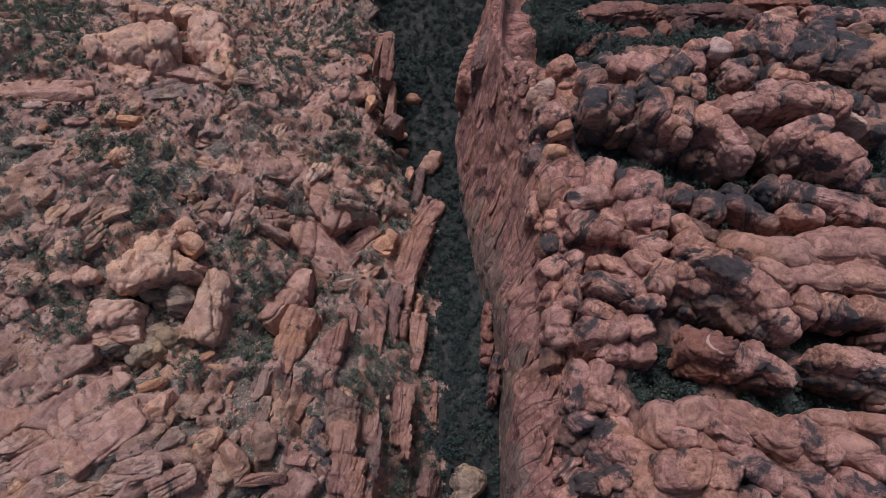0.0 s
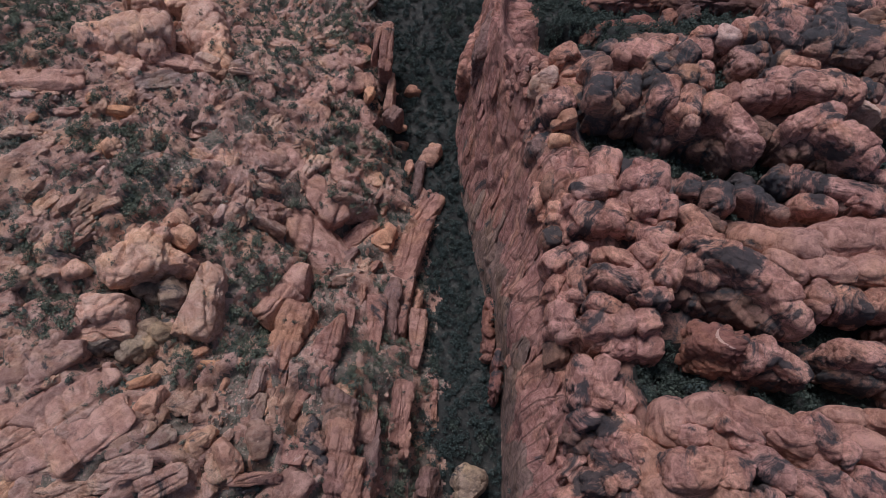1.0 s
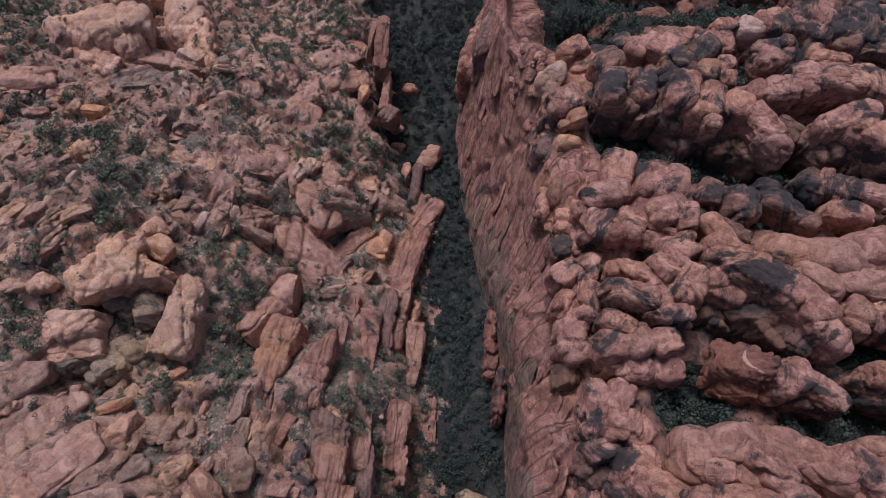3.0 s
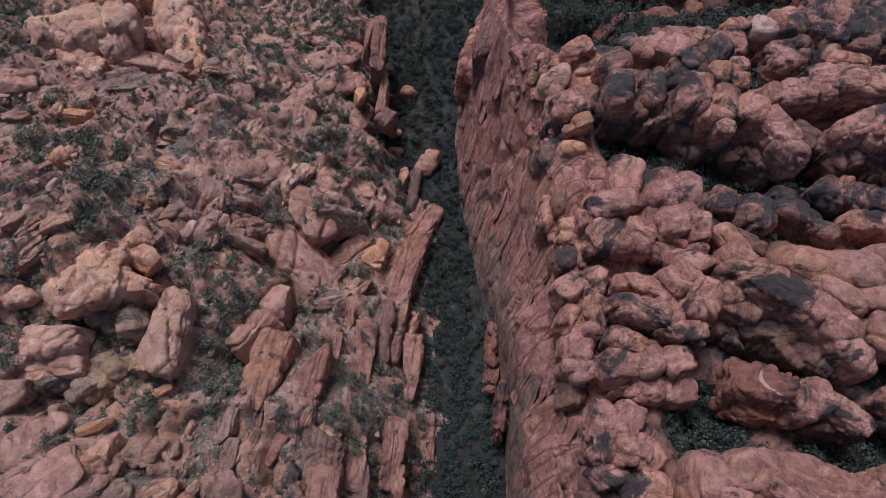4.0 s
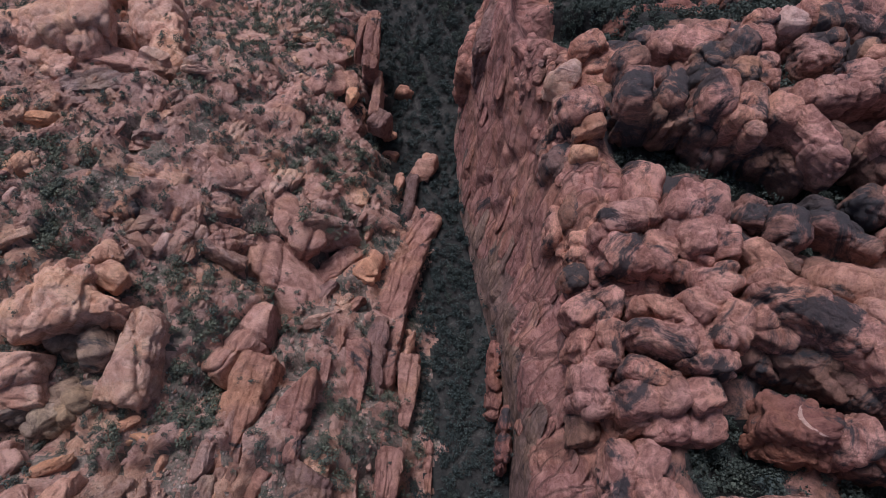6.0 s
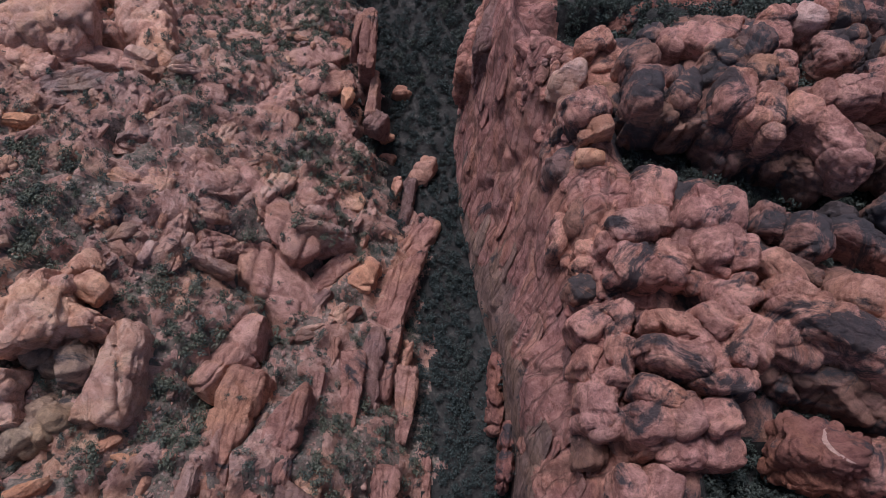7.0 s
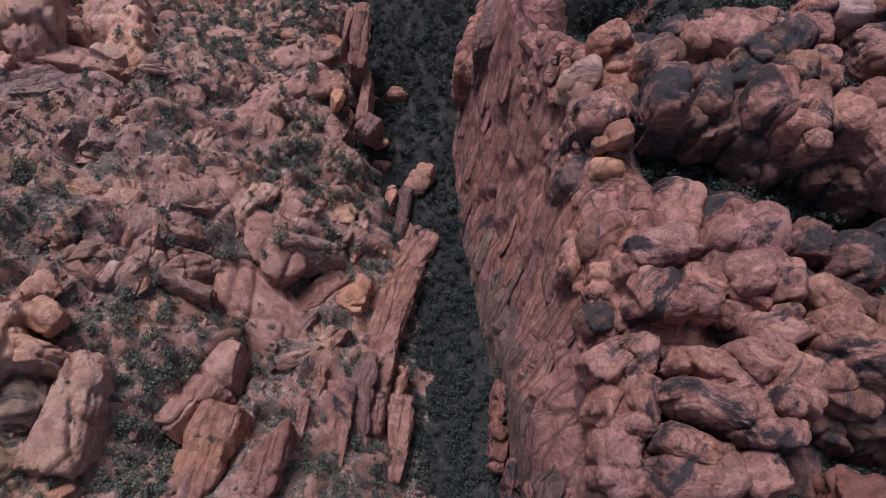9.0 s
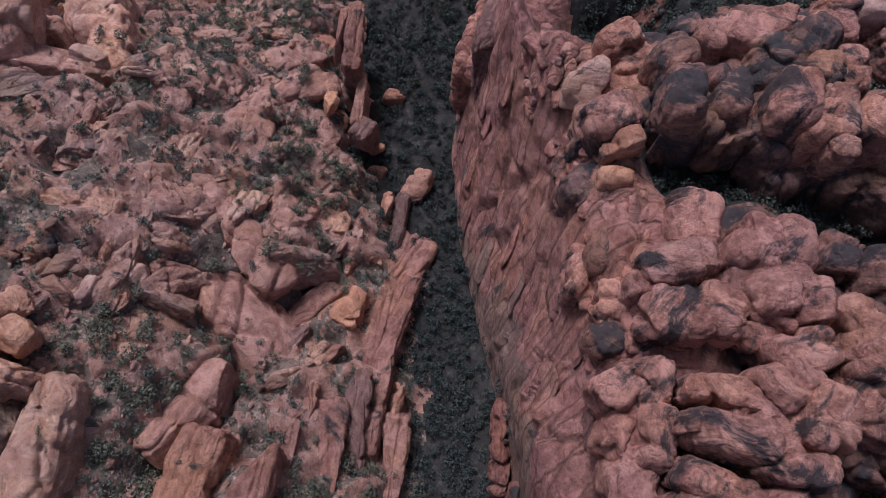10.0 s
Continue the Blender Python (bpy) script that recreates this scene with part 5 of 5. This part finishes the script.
def hill(p):
    n = fbm(np.stack((p[:, 0], p[:, 1], p[:, 0] * 0), 1) * 0.06, 3, 31)
    near = np.clip((slope_foot(p[:, 1]) - p[:, 0]) / 14, 0.08, 1)
    return np.where(p[:, 0] < slope_foot(p[:, 1]) - 2, near * np.clip(0.6 + 0.7 * n, 0.1, 1), 0.0)


def patch(p):
    """Thickets on the hillside."""
    return sum(np.exp(-(((p[:, 0] - x) / r) ** 2 + ((p[:, 1] - y) / (1.3 * r)) ** 2)) for x, y, r in THICKETS)


THICKETS = [(-38, 36, 3.5), (-36, 31, 3.5), (-43, 46, 3.5), (-24, 58, 3.5), (-22, 60, 3.5), (-27, 47, 3.5), (-38, 28, 3.5), (-16, 27, 3.5), (-10, 31, 3.5), (-14, 21, 3.5), (-7, 24, 3.5), (-60, 57, 3.5), (-56, 53, 3.5), (-38, 45, 3.5), (-40, 38, 3.5), (-12, 12, 3.5), (-5, 13, 3.5), (-24, 59, 3.5),
            (-16, 62, 2.5), (-19, 60, 2.5), (-24, 52, 2.5), (-28, 45, 2.5), (-30, 39, 2.5), (-33, 34, 2.5), (-35, 30, 2.5), (-58, 59, 6), (-40, 41, 6), (-38, 32, 6), (-19, 63, 5), (-17, 80, 5), (-66, 31, 6), (-66, 66, 7), (-71, 40, 6), (-47, 28, 5), (-23, 113, 8), (-40, 110, 10), (-85, 96, 13), (-102, 100, 13), (-55, 37, 3), (-44, 90, 4),
            (-26, 55, 4), (-27, 44, 4), (-33, 31, 4), (-10, 31, 5), (-12, 15, 6), (-8, 22, 5), (-7, 8, 5), (-15, 24, 4), (-11, 2, 6), (-58, 23, 5), (-22, 76, 4), (-24, 86, 4), (-27, 66, 4), (-31, 58, 4), (-30, 75, 3), (-20, 95, 4)]


def scrub(p):
    n = fbm(np.stack((p[:, 0], p[:, 1], p[:, 0] * 0), 1) * 0.09, 3, 33)
    return np.where(p[:, 0] < slope_foot(p[:, 1]) - 1, np.clip(0.6 + 0.9 * n + patch(p) + 0.3 * np.exp(-((slope_foot(p[:, 1]) - p[:, 0] - 12) / 10) ** 2), 0.06, 1), 0.0)


def gorge(p):
    up = slope_foot(p[:, 1]) - p[:, 0]
    return np.where(p[:, 0] < wall_foot(p[:, 1]) + 0.8, np.clip(1.0 - (up - 0.5) / np.interp(p[:, 1], [40, 66, 80], [2, 2.5, 10]), 0, 1), 0.0)


# blocks of bedrock that stick out of the hillside
pts = spread(1200, -112, -8, -5, 140, 71, hill)
top = surface(pts)
r = np.random.RandomState(72)
blocks = [(x, y, t[0]) for (x, y), t in zip(pts, top) if t[2].startswith("ground")]
sizes = 0.9 + 2.3 * r.power(0.40, len(blocks))
turns = np.array([42 if (x < -48 and y < 62) else 72 for x, y, z in blocks]) + r.normal(size=len(blocks)) * 14
BLOCKS = []
for i in range(10):
    me = rock_mesh("hillside_block", (1.0, 0.62, 0.55), 930 + i, 4.0, 0.07, 0.5, 9, ROCK["to"[i % 5 == 4]], 7, stretch=(0.7, 1, 1))
    small = rock_mesh("small_block", (1.0, 0.62, 0.55), 930 + i, 4.0, 0.07, 0.5, 9, ROCK["t"], 4, stretch=(0.7, 1, 1))
    co = np.zeros(len(small.vertices) * 3, np.float32)
    small.vertices.foreach_get("co", co)
    BLOCKS.append((me, co.reshape(-1, 3).astype(float), BALLS[4][1]))
    bpy.data.meshes.remove(small)
order = np.argsort(-sizes)
for i in order[:280]:
    x, y, z = blocks[i]
    ob = tagged(new("hillside_block", BLOCKS[r.randint(10)][0]), "angular red sandstone block sunk in the stony slope", "rock", "blocks on the hillside")
    ob.matrix_world = pose(x, y, z + 0.02 * sizes[i], r.normal() * 12, r.normal() * 12, turns[i]) @ Matrix.Diagonal((sizes[i] * 1.2, sizes[i], sizes[i] * 1.1, 1))
rest = order[280:]
tagged(joined("small_blocks", [(b[1], b[2]) for b in BLOCKS], [blocks[i] for i in rest], sizes[rest], turns[rest], [ROCK["t"]], 1.1, 0.05, 0.2, 9, 1.1), "small red sandstone blocks all over the hillside", "stones", kind="stuff")

pts = spread(11000, -112, 0, -5, 140, 61, hill)
top = surface(pts)
r = np.random.RandomState(62)
sizes = 0.28 + 0.9 * r.power(0.3, len(pts))
spots = [(x, y, t[0]) for (x, y), t in zip(pts, top) if t[2].startswith("ground") or x % 1 < 0.08]
turns = 62 + r.normal(size=len(pts)) * 18
tagged(joined("loose_stones", STONES, spots, sizes, turns, [ROCK["t"]], 0.9, 0.05, 0.3, 5, 1.25), "scattered angular red stones on the hillside", "stones", kind="stuff")

pts = spread(6200, -112, 0, -5, 140, 63, scrub)
top = surface(pts)
pts = np.array([p for p, t in zip(pts, top) if t[2].startswith("ground") or (t[1] > 0.8 and p[0] % 1 < 0.12)])
spots = [(x, y, t[0]) for (x, y), t in zip(pts, surface(pts))]
r = np.random.RandomState(64)
sizes = 0.6 + 1.9 * r.power(0.5, len(pts))
more = spread(5000, -112, 0, -5, 140, 73, lambda p: np.clip(1.3 * patch(p) - 0.3, 0, 0.8) * (p[:, 0] < slope_foot(p[:, 1])))
more_spots = [(x, y, t[0]) for (x, y), t in zip(more, surface(more)) if t[2].startswith(("ground", "small", "loose", "hillside"))]
tagged(joined("thicket", BUSHES, more_spots, 1.3 + 1.8 * r.power(0.6, len(more_spots)), r.uniform(0, 360, len(more_spots)), [LEAF[1], BARK], 0.9, 0.0, 0.15, 26), "dark thickets in the folds of the hillside", "scrub", kind="stuff")
for spot, size in list(zip(spots, sizes))[:90]:
    shrub(spot, size * 1.15, r.uniform(0, 360), 1, "low olive-green shrub between red stones", "shrubs on the hillside")
spots, sizes, pts = spots[90:], sizes[90:], pts[90:]
half = len(pts) * 7 // 10
tagged(joined("olive_scrub", BUSHES, spots[:half], sizes[:half], r.uniform(0, 360, half), [LEAF[1], BARK], 0.9, 0.0, 0.15, 6), "low dark olive scrub between the stones", "scrub", kind="stuff")
tagged(joined("grey_scrub", BUSHES, spots[half:], sizes[half:] * 0.75, r.uniform(0, 360, len(pts) - half), [LEAF[2], BARK], 0.7, 0.0, 0.15, 16), "low pale grey-green scrub and dry grass clumps", "scrub", kind="stuff")

pts = spread(3800, -32, 25, -5, 160, 65, gorge)
top = [(z, 1, "") for z in ground_height(pts[:, 0], pts[:, 1])]
spots = [(x, y, t[0]) for (x, y), t in zip(pts, top)]
r = np.random.RandomState(66)
sizes = 1.2 + 1.8 * r.power(0.7, len(pts))
for spot, size in list(zip(spots, sizes))[:80]:
    shrub(spot, size * 1.2, r.uniform(0, 360), 0, "dark green shrub on the shaded gorge floor", "shrubs in the gorge")
spots, sizes, pts = spots[80:], sizes[80:], pts[80:]
tagged(joined("gorge_scrub", BUSHES, spots, sizes, r.uniform(0, 360, len(pts)), [LEAF[0], BARK], 1.0, 0.0, 0.15, 7), "dense dark scrub on the shaded gorge floor", "scrub", kind="stuff")


def pockets(p):
    return np.where(p[:, 0] > wall_foot(p[:, 1]) + wall_run(p[:, 1]) + 4, 1.0, 0.0)


pts = spread(6000, 20, 95, 0, 125, 67, pockets)
top = surface(pts)
low = [((x, y, t[0])) for (x, y), t in zip(pts, top) if t[2].startswith("ground") and t[0] < 42.2]
r = np.random.RandomState(68)
sizes = 1.4 + 2.0 * r.power(0.6, len(low))
for spot, size in list(zip(low, sizes))[:90]:
    shrub(spot, size * 1.2, r.uniform(0, 360), 0, "dark green shrub in a hollow between domes", "shrubs among the domes")
low, sizes = low[90:], sizes[90:]
tagged(joined("pocket_scrub", BUSHES, low, sizes, r.uniform(0, 360, len(low)), [LEAF[0], BARK], 1.0, 0.0, 0.15, 8), "dark green scrub in hollows between the domes", "scrub", kind="stuff")

# a pale crescent where a flake has broken from the stained lobe
def pale_scar():
    verts = []
    for a in np.linspace(0.5, 2.9, 13):
        wide = 0.04 + 0.2 * math.sin(math.pi * (a - 0.5) / 2.4)
        for k in (-1, 0, 1):
            x, y = 43.9 - (2.2 + k * wide) * math.sin(a), 23.6 + (2.1 + k * wide) * math.cos(a)
            verts.append((x, y, surface([(x, y)])[0][0] + (0.10 if k == 0 else 0.03)))
    me = grid_mesh("pale_scar", np.array(verts), 13, 3, [ROCK["p"]], None)
    tagged(new("pale_scar", me), "pale crescent scar on a stained sandstone lobe", "rock scar")


pale_scar()
